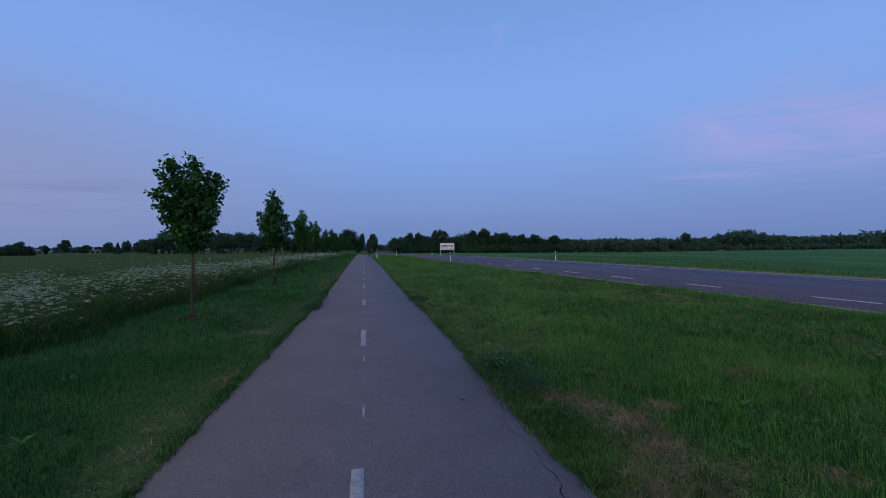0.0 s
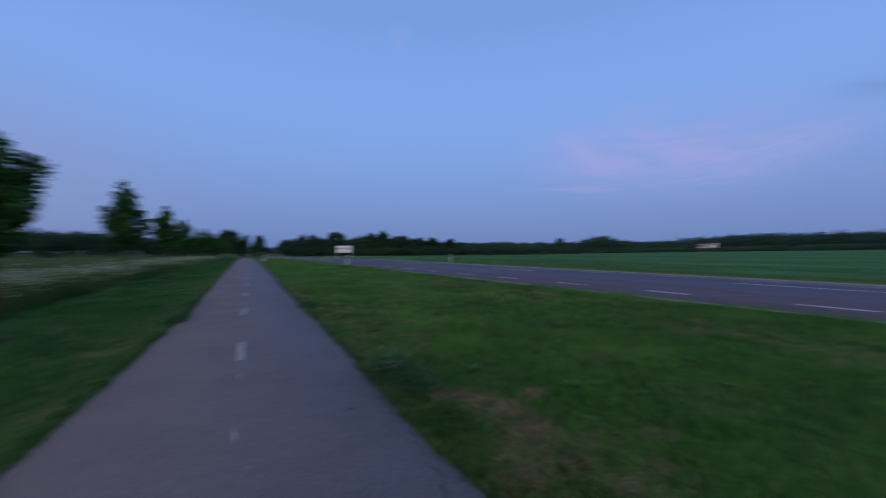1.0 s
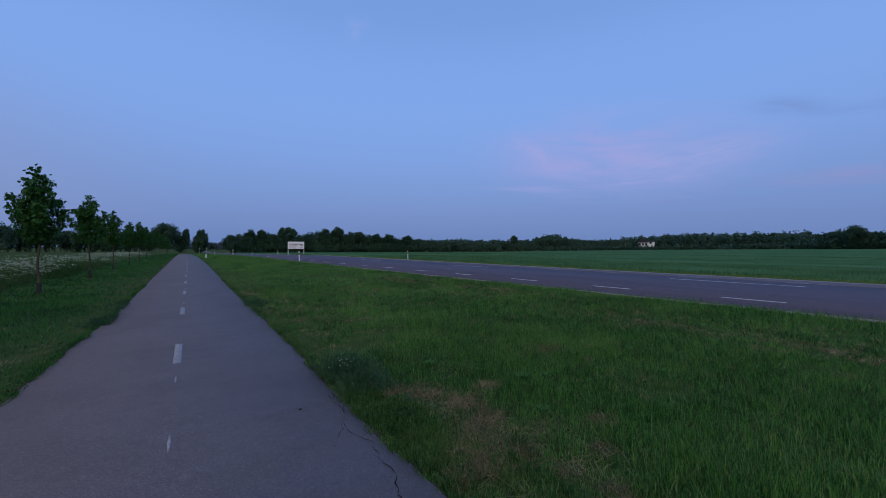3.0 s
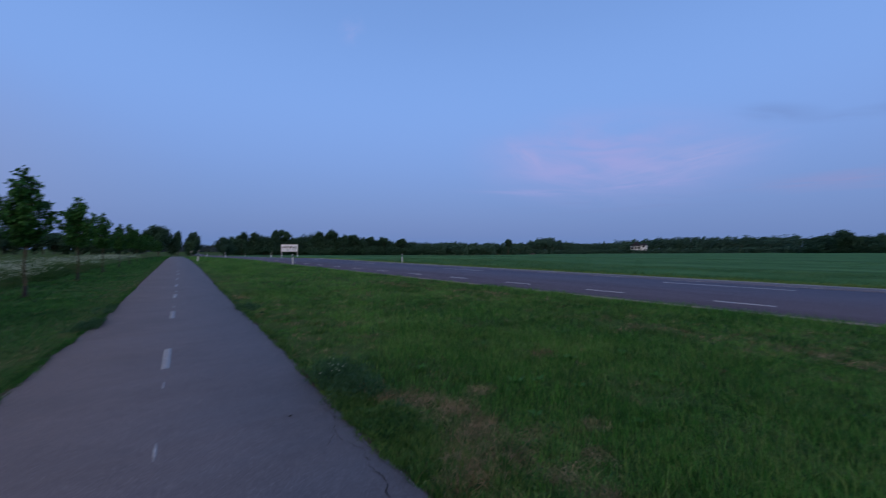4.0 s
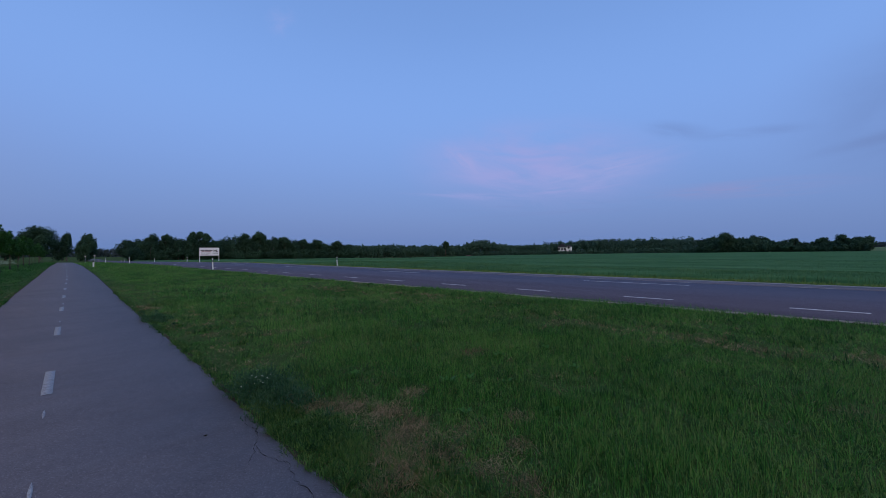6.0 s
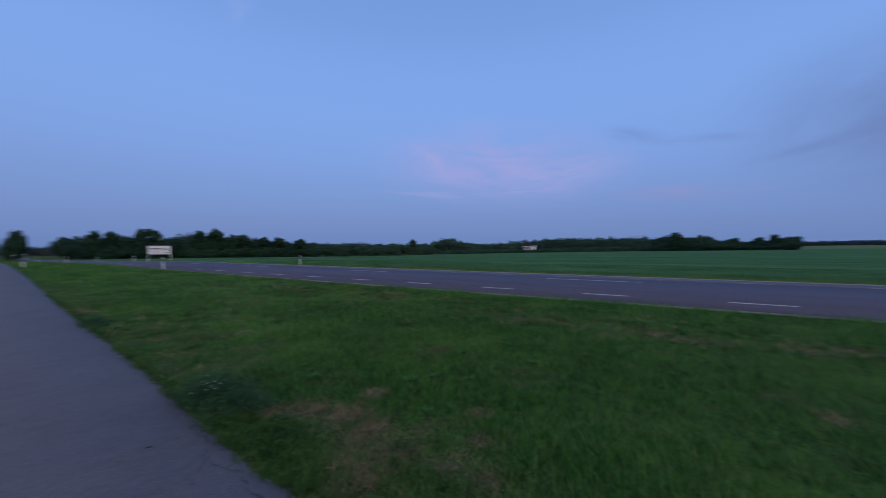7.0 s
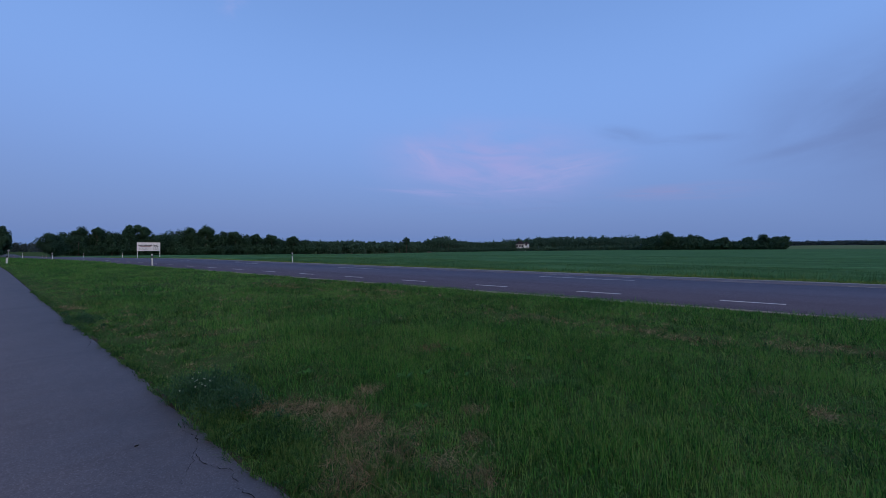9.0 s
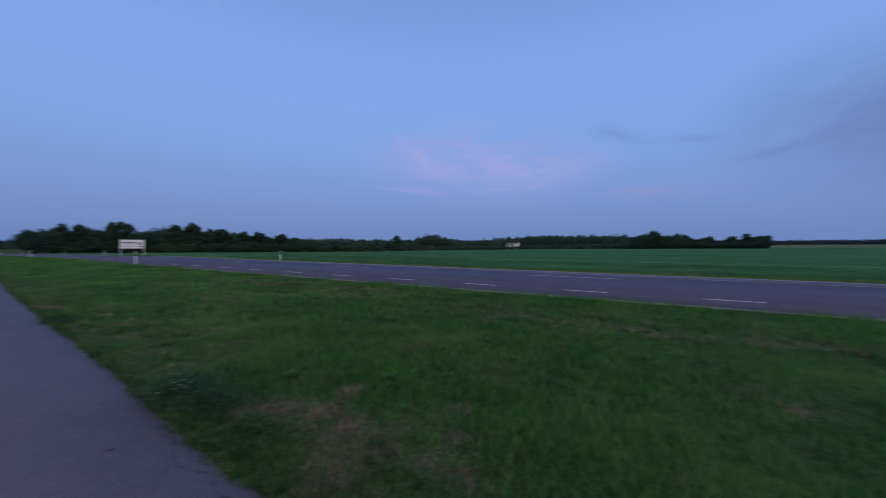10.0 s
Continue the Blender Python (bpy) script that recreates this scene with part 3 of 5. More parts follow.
def build_road():
    ys = np.concatenate([np.arange(-70, 60, 1.0), np.arange(60, 420, 4.0)])
    xn = road_x(ys)
    road = ribbon("road", ys, xn, xn + ROAD_W, 0.02, 0.12, M_ROAD, True)
    tagged(road, "two-lane grey asphalt country road with dashed white lines", "road", kind="structure")
    for name, a, b in (("near_shoulder", -0.10, 0.02), ("far_shoulder", ROAD_W - 0.02, ROAD_W + 0.75)):
        yy = np.arange(-60, 150, 0.5)
        jit = patchy(yy, yy * 0 + a, 1.7, 11) * 0.09
        s = ribbon(name, yy, road_x(yy) + a + jit * (a < 0), road_x(yy) + b + jit * (a > 0), 0.014 if a < 0 else 0.012, 0.08, M_SHOULDER)
        tagged(s, "narrow gravel shoulder along the asphalt edge", "shoulder", kind="structure")

    def dash(y0, y1, off, w, mat=M_ROADPAINT):
        yy = np.linspace(y0, y1, 8)
        c = road_x(yy) + off
        jit = rng.normal(0, 0.006, (2, 8))
        d = ribbon("road_dash", yy, c - w / 2 + jit[0], c + w / 2 + jit[1], 0.030, 0.004, mat, flare=0.001)
        d.parent = road

    yy = np.concatenate([np.arange(-60, 60, 1.5), np.arange(60, 300, 6.0)])
    edge_lane = ribbon("paved_shoulder", yy, road_x(yy) + 8.75, road_x(yy) + ROAD_W - 0.02, 0.024, 0.004, M_LANE, True, 0.0)
    edge_lane.parent = road
    for k in range(-4, 34):
        dash(-1.42 + 3.86 * k, -0.06 + 3.86 * k, 1.50, 0.11)
        if k < 18:
            dash(-1.42 + 3.86 * k, -0.06 + 3.86 * k, 8.75, 0.10, M_PAINT)
    for k in range(-2, 10):
        dash(3.0 + 15.6 * k, 7.35 + 15.6 * k, 7.1, 0.11)
    return road


build_ground()
the_path = build_path()
build_cracks(the_path)
build_margins()
the_road = build_road()


# ---- grass, meadow and crop ----


def scatter(n, x0, x1, y0, y1):
    return rng.uniform(x0, x1, n), rng.uniform(y0, y1, n)


BARE = [(-3.72, 8.94, 0.26, 0.26), (2.05, 2.97, 0.26, 0.20), (2.17, 2.63, 0.26, 0.16), (2.10, 2.25, 0.26, 0.20), (1.88, 2.02, 0.22, 0.16), (1.98, 1.78, 0.24, 0.16), (1.60, 1.80, 0.18, 0.14), (1.86, 3.25, 0.18, 0.16),
        (1.72, 3.70, 0.12, 0.20), (2.66, 2.83, 0.16, 0.10), (2.07, 7.54, 0.55, 0.30), (2.88, 6.88, 0.45, 0.28), (2.83, 5.70, 0.26, 0.18), (1.86, 6.16, 0.36, 0.34), (2.15, 5.16, 0.40, 0.22), (1.62, 5.5, 0.14, 0.5),
        (2.21, 1.15, 0.12, 0.12), (2.57, 1.43, 0.10, 0.10), (2.98, 1.71, 0.12, 0.09), (2.42, 1.90, 0.12, 0.08), (2.20, 1.42, 0.14, 0.10), (5.08, -0.43, 0.12, 0.14), (4.77, -0.81, 0.10, 0.10), (4.3, 3.3, 0.22, 0.16),
        (7.44, 0.95, 0.30, 0.5), (7.38, 0.1, 0.30, 0.5), (7.53, -0.9, 0.35, 0.5), (7.9, -1.6, 0.35, 0.6), (7.35, 3.6, 0.35, 0.8), (7.45, 2.4, 0.35, 0.7), (8.6, 9.0, 0.6, 1.4), (7.55, 13.6, 0.5, 1.6), (1.6, 12.5, 0.3, 1.0),
        (-1.7, 7.4, 0.16, 0.5), (-1.6, 4.6, 0.14, 0.5), (-1.75, 3.4, 0.2, 0.5), (-2.0, 7.1, 0.2, 0.25), (-1.55, 2.7, 0.12, 0.3)]


def bareness(x, y):
    v = np.zeros(len(x))
    for cx, cy, rx, ry in BARE:
        d = ((x - cx) / rx) ** 2 + ((y - cy) / ry) ** 2
        v = np.maximum(v, np.exp(-d * 0.9))
    v = np.clip(v + 0.25 * patchy(x, y, 2.3, 3) * (v > 0.12), 0, 1)
    trim = np.exp(-np.maximum(x - path_edge(y, 1), 0) / 0.2) * 0.25 * (x > 0) + np.exp(-np.maximum(path_edge(y, -1) - x, 0) / 0.2) * 0.25 * (x < 0)
    return np.clip(np.maximum(v, trim * (0.6 + 0.4 * patchy(x, y, 3.0, 8))), 0, 1)


def verge_height(x, y):
    """Height of the unmown grass: short by the path, tall in the middle, tallest along the road where no mower reaches."""
    tall = np.clip(0.5 + 0.5 * patchy(x, y, 0.9, 21) + 0.25 * patchy(x, y, 2.7, 22), 0, 1.2)
    edge = np.clip(np.where(x > 0, x - 1.32, -1.4 - x) / 1.5, 0, 1)
    gap = road_x(y) - x
    rim = np.clip(1 - np.abs(gap - 0.30) / 0.75, 0, 1)
    return 0.042 + (0.036 + 0.095 * tall) * edge * (1 - 0.30 * np.exp(-((gap - 3.7) / 0.8) ** 2)) * np.where(x < 0, 0.95, 1.0) + 0.028 * rim


def verge(name, n, x0, x1, y0, y1, r0, r1, width, stretch_h=1.0):
    x, y, way, tall = tufted(n, x0, x1, y0, y1, 14, 0.045 * max(1.0, width / 0.008))
    r = np.hypot(x, y)
    keep = (r >= r0) & (r < r1) & ((x > path_edge(y, 1) - 0.02) | (x < path_edge(y, -1) + 0.02)) & (x < road_x(y) + 0.04 + 0.10 * patchy(x, y, 2.6, 61) - 0.10 * rng.random(n)) & (x > MEADOW_X - 0.4)
    keep &= rng.random(n) > 0.82 * bareness(x, y)
    keep &= rng.random(n) < np.where(x < -1.9, 0.95, 0.74) + 0.4 * patchy(x, y, 1.7, 9)
    x, y, way, tall = x[keep], y[keep], way[keep], tall[keep]
    # the wind and the mower have laid the grass in swathes
    lay = 2.2 + 1.4 * patchy(x, y, 0.35, 71)
    way = np.where(rng.random(len(x)) < 0.28, lay + rng.normal(0, 0.5, len(x)), way)
    h = verge_height(x, y) * rng.uniform(0.40, 1.30, len(x)) * (0.35 + 0.65 * tall) * stretch_h * (1 - 0.5 * bareness(x, y))
    w = width * rng.uniform(0.6, 1.5, len(x))
    for east, mat, label in ((True, M_GRASS, "uneven green verge grass between the path and the road"), (False, M_DEEP, "lush deep green verge grass, toned darker for shade, under the young trees")):
        k = (x > 0) == east
        me = blades_mesh(name, x[k], y[k], ground_z(x[k], y[k]) - 0.014, h[k], w[k], mat, 0.95 if r0 > 5 else 0.62, way[k], simple=r0 > 3)
        tagged(mesh_part("verge_grass", me), label, "grass", kind="stuff")


def straw(n):
    xs, ys, ways = [], [], []

    def tuft(cx, cy, s, k):
        xs.append(rng.normal(cx, s * 1.3, k))
        ys.append(rng.normal(cy, s, k))
        ways.append(rng.uniform(0, 6.28) + rng.normal(0, 0.7, k))

    for cx, cy, rx, ry in BARE:
        k = int(n * rx * ry * (4.8 if cy < 5 and 0 < cx < 5 else 0.8 if cy < 2 else 0.3))
        while k > 0:
            m = int(rng.uniform(5, 40))
            tuft(rng.normal(cx, rx * 0.62), rng.normal(cy, ry * 0.62), rng.uniform(0.012, 0.06), m)
            k -= m
    # small dead tufts
    for _ in range(300):
        tuft(rng.uniform(1.5, 9.5), rng.uniform(0.6, 13), rng.uniform(0.02, 0.07), int(rng.uniform(15, 60)))
    # litter everywhere, thin
    ex, ey = scatter(int(n * 5.0), -4.8, 10.5, -2.0, 22)
    ok = np.random.default_rng(4).random(len(ex)) < 0.30 + 0.5 * patchy(ex, ey, 1.1, 33)
    ok &= (ex > -1.9) | (np.random.default_rng(6).random(len(ex)) < 0.3)
    ok |= np.random.default_rng(5).random(len(ex)) < 0.6 * np.exp(-np.maximum(np.abs(ex) - 1.4, 0) / 0.6)
    x, y = np.concatenate(xs + [ex[ok]]), np.concatenate(ys + [ey[ok]])
    way = np.concatenate(ways + [rng.uniform(0, 6.28, int(ok.sum()))])
    keep = ((x > path_edge(y, 1)) | (x < path_edge(y, -1))) & (x < road_x(y) - 0.2) & (x > MEADOW_X)
    x, y, way = x[keep], y[keep], way[keep]
    r = np.hypot(x, y)
    me = blades_mesh("straw", x, y, ground_z(x, y) + rng.uniform(-0.010, 0.022, len(x)), 0.025 + 0.085 * rng.random(len(x)) ** 2, 0.0030 * np.clip(r / 4, 0.9, 4) * rng.uniform(0.6, 1.4, len(x)), M_STRAW, 0.8, way, least=0.8)
    tagged(mesh_part("dry_grass", me), "matted straw-coloured dead grass lying on the verge", "dry grass", kind="stuff")


verge("verge_near", 330000, -4.2, 4.3, -2.2, 4.3, 0.0, 4.0, 0.0037, 0.74)
verge("verge_close", 480000, -5.2, 7.2, -2.6, 7.2, 4.0, 7.0, 0.0052, 0.84)
verge("verge_middle", 560000, -5.5, 12.5, -4.0, 16.0, 7.0, 15.0, 0.0086, 0.88)
verge("verge_far", 320000, -5.5, 13.0, -8.0, 45.0, 15.0, 45.0, 0.025, 0.68)
verge("verge_distant", 80000, -5.5, 11.0, 40.0, 130.0, 45.0, 130.0, 0.08, 1.0)
straw(5600)


def ground_cover(n):
    """Clover and other small leaves low among the blades."""
    x, y, way, size = tufted(n, 1.2, 8.5, -1.8, 6.5, 30, 0.06)
    ok = (x > path_edge(y, 1) + 0.01) & (rng.random(n) < 0.45 + 0.5 * patchy(x, y, 1.6, 77)) & (rng.random(n) > 0.5 * bareness(x, y))
    x, y, way, size = x[ok], y[ok], way[ok], size[ok]
    k = len(x)
    me = blades_mesh("ground_cover", x, y, ground_z(x, y) + rng.uniform(-0.005, 0.035, k) * size, rng.uniform(0.012, 0.032, k), rng.uniform(0.006, 0.013, k), M_TUSSOCK, 0.9, way, least=0.5)
    tagged(mesh_part("clover", me), "low clover leaves among the verge grass", "clover", kind="stuff")


ground_cover(75000)


def clump_plant(cx, cy, spread, n, h, mat, name, label, category, width=0.012, flowers=0, leafy=False, over=0.02):
    """A low clump: upright blades, or many short leaflets through a rounded mass."""
    m = max(6, n // 60)
    tx, ty = rng.normal(cx, spread[0], m), rng.normal(cy, spread[1], m)
    i = rng.integers(0, m, n)
    size = rng.uniform(0.6, 1.35, m)[i]
    dx, dy = rng.normal(0, 0.035, n) * size, rng.normal(0, 0.035, n) * size
    x, y = tx[i] + dx, ty[i] + dy
    ok = (x > path_edge(y, 1) - over) if cx > 0 else (x < path_edge(y, -1) + over)
    x, y, dx, dy, size = x[ok], y[ok], dx[ok], dy[ok], size[ok]
    k = len(x)
    way = np.arctan2(dy, dx) + rng.normal(0, 0.7, k)
    dome = np.exp(-(dx * dx + dy * dy) / (2 * 0.05 ** 2)) * size
    if leafy:
        z, hh = ground_z(x, y) + h * dome * np.sqrt(rng.random(k)) - 0.01, rng.uniform(0.018, 0.042, k)
    else:
        z, hh = ground_z(x, y) - 0.012, h * (0.35 + 0.75 * dome) * rng.uniform(0.5, 1.2, k)
    me = blades_mesh(name, x, y, z, hh, width * rng.uniform(0.6, 1.5, k), mat, 1.0 if leafy else 0.8, way)
    ob = mesh_part(name, me)
    tagged(ob, label, category, kind="stuff")
    if flowers:
        p = Pile()
        for _ in range(flowers):
            fx, fy = rng.normal(cx - 0.05, spread[0] * 0.8), rng.normal(cy + 0.1, spread[1] * 0.7)
            umbel(p, fx, fy, gz(fx, fy) + h * rng.uniform(0.95, 1.25), 0.011, 4, 0.0055)
        tagged(mesh_part("blossoms", p.mesh("blossoms", M_FLOWER), ob, "tiny white blossoms"), kind="stuff")


def umbel(p, x, y, z, r, k, size):
    """A flat head of small white florets."""
    a, d = rng.uniform(0, 6.28, k), r * np.sqrt(rng.random(k))
    cx, cy, cz = x + d * np.cos(a), y + d * np.sin(a), z + rng.normal(0, r * 0.12, k) - d * 0.12
    t, s = rng.uniform(0, 6.28, k), size * rng.uniform(0.7, 1.3, k)
    dz = rng.normal(0, 0.45, (k, 2)) * s[:, None]
    ux, uy = np.cos(t) * s, np.sin(t) * s
    v = np.stack([np.stack([cx + ux, cy + uy, cz + dz[:, 0]], 1), np.stack([cx - uy, cy + ux, cz + dz[:, 1]], 1),
                  np.stack([cx - ux, cy - uy, cz - dz[:, 0]], 1), np.stack([cx + uy, cy - ux, cz - dz[:, 1]], 1)], 1).reshape(-1, 3)
    p.add(v, np.arange(4 * k).reshape(-1, 4))


YARROW = "feathery grey-green weeds with white blossoms at the asphalt edge"
TUSSOCK = "leafy dark green grass tussock at the asphalt edge"
clump_plant(1.60, 3.88, (0.14, 0.30), 8500, 0.20, M_WEED, "yarrow_clump", YARROW, "weed", 0.0075, 18, True, 0.13)
clump_plant(1.60, 2.78, (0.15, 0.22), 3600, 0.085, M_TUSSOCK, "grass_tussock", TUSSOCK, "grass tussock", 0.0046, over=0.05)
clump_plant(1.62, 2.75, (0.13, 0.18), 3600, 0.07, M_TUSSOCK, "low_weeds", "low dark green leafy weeds at the asphalt edge", "weed", 0.007, 0, True, 0.04)
clump_plant(1.52, 3.42, (0.09, 0.20), 3000, 0.085, M_TUSSOCK, "grass_tussock", TUSSOCK, "grass tussock", 0.0044, over=0.04)
clump_plant(1.62, 2.15, (0.14, 0.20), 2800, 0.085, M_TUSSOCK, "grass_tussock", TUSSOCK, "grass tussock", 0.0046, over=0.05)
clump_plant(1.95, 1.75, (0.18, 0.16), 2000, 0.09, M_TUSSOCK, "grass_tussock", TUSSOCK, "grass tussock", 0.0046)
clump_plant(1.42, 10.3, (0.12, 0.45), 2400, 0.10, M_WEED, "weed_patch", "low dark green weeds spilling over the path edge", "weed", 0.011, 0, True, 0.10)
clump_plant(-1.27, 9.6, (0.12, 0.35), 3000, 0.11, M_WEED, "weed_patch", "low dark green weeds spilling over the path edge", "weed", 0.010, 0, True, 0.14)
clump_plant(-1.20, 11.6, (0.12, 0.35), 2200, 0.10, M_WEED, "weed_patch", "low dark green weeds spilling over the path edge", "weed", 0.012, 0, True, 0.10)
for ty, side in ((5.2, 1), (6.1, 1), (7.2, 1), (8.9, 1), (12.0, 1), (14.5, 1), (3.2, -1), (4.4, -1), (5.3, -1), (6.6, -1), (10.5, -1), (13.0, -1), (16.5, -1)):
    clump_plant(float(path_edge(np.array([ty]), side)[0]) + side * 0.07, ty, (0.05, 0.22), 900, 0.06, M_TUSSOCK, "edge_turf", "short turf creeping over the asphalt edge", "grass", 0.0055 + 0.0004 * ty, over=0.06)


def mixed_tufts(count, per):
    """Darker and coarser tufts scattered through the verge."""
    cx, cy = rng.uniform(1.7, 9.8, count), -2.2 + 16 * rng.random(count) ** 1.3
    ok = (cx < road_x(cy) - 0.4) & (rng.random(count) < 0.5 + 0.5 * patchy(cx, cy, 1.3, 91))
    cx, cy = cx[ok], cy[ok]
    size = rng.uniform(0.03, 0.10, len(cx))
    i = np.repeat(np.arange(len(cx)), per)
    k = len(i)
    dx, dy = rng.normal(0, 1, k) * size[i], rng.normal(0, 1, k) * size[i]
    x, y = cx[i] + dx, cy[i] + dy
    h = (0.06 + 0.9 * size[i]) * rng.uniform(0.5, 1.2, k)
    me = blades_mesh("mixed_tufts", x, y, ground_z(x, y) - 0.012, h, (0.005 + 0.0009 * np.hypot(x, y)) * rng.uniform(0.6, 1.4, k), M_TUSSOCK, 0.7, np.arctan2(dy, dx) + rng.normal(0, 0.5, k), simple=True)
    tagged(mesh_part("coarse_grass", me), "coarser dark green tufts in the verge grass", "grass", kind="stuff")


mixed_tufts(1100, 55)


def edge_fringe(n):
    """Loose blades hanging over both edges of the asphalt."""
    for side in (1, -1):
        y = 1.2 + 17 * rng.random(n) ** 1.5
        y = y + 0.10 * np.sin(y * 9.0 + side)
        ok = rng.random(n) < 0.55 + 0.6 * patchy(y * 0 + side, y, 3.2, 81)
        y = y[ok]
        k = len(y)
        out = np.abs(rng.normal(0, 0.07, k)) - 0.015 - 0.03 * np.clip(patchy(y * 0 - side, y, 5.0, 82), 0, 1)
        x = path_edge(y, side) + side * out
        way = np.where(rng.random(k) < 0.6, 0.0 if side < 0 else math.pi, rng.uniform(0, 6.28, k)) + rng.normal(0, 0.7, k)
        h = rng.uniform(0.025, 0.075, k) * (0.8 + 0.5 * patchy(x, y, 4.0, 83))
        me = blades_mesh("edge_fringe", x, y, ground_z(x, y) + np.where(out < 0.01, 0.008, -0.012), h, (0.0035 + 0.0005 * y) * rng.uniform(0.6, 1.5, k), M_TUSSOCK if side > 0 else M_DEEP, 0.8, way)
        tagged(mesh_part("edge_grass", me), "short grass hanging over the asphalt edge", "grass", kind="stuff")


edge_fringe(15000)


def broad_weed(x, y, size, leaves):
    """A rosette of broad upright leaves."""
    ob = new("broadleaf_weed")
    ob.location = (x, y, gz(x, y) - 0.005)
    for i in range(leaves):
        a = 6.28 * i / leaves + rng.normal(0, 0.3)
        ln, wd, up = size * rng.uniform(0.7, 1.15), size * rng.uniform(0.26, 0.36), rng.uniform(0.8, 1.3)
        d = np.array([math.cos(a), math.sin(a), 0])
        s = np.array([-math.sin(a), math.cos(a), 0])
        rows = []
        for f, wf in ((0, 0.12), (0.3, 0.8), (0.6, 1.0), (0.85, 0.6), (1.0, 0.05)):
            c = d * ln * f * math.cos(up * (1 - 0.4 * f)) + np.array([0, 0, ln * f * math.sin(up * (1 - 0.45 * f))])
            rows.append((c - s * wd * wf * 0.5 + np.array([0, 0, wd * 0.12 * wf]), c, c + s * wd * wf * 0.5 + np.array([0, 0, wd * 0.12 * wf])))
        v = np.array([q for r in rows for q in r])
        f = [(3 * k + j, 3 * k + j + 1, 3 * k + j + 4, 3 * k + j + 3) for k in range(4) for j in range(2)]
        p = Pile()
        p.add(v, f)
        mesh_part("leaf", p.mesh("leaf", M_DOCK, True), ob)
    tagged(ob, "broad-leaved green weed growing in the verge grass", "weed", group="verge weeds")


for wx, wy, ws, wl in ((2.55, 3.75, 0.17, 7), (2.9, 3.2, 0.14, 6), (3.15, 2.75, 0.20, 8), (3.4, 2.65, 0.18, 7), (3.6, 2.25, 0.16, 6), (4.4, 2.9, 0.18, 7), (5.2, 2.6, 0.17, 6), (3.9, 4.1, 0.15, 6),
                       (4.6, 1.9, 0.17, 7), (2.7, 2.1, 0.13, 6), (5.6, 3.9, 0.18, 6), (3.3, 1.5, 0.14, 6), (-2.6, 3.4, 0.15, 6), (-3.3, 4.9, 0.16, 7)):
    broad_weed(wx, wy, ws * 0.7, wl)


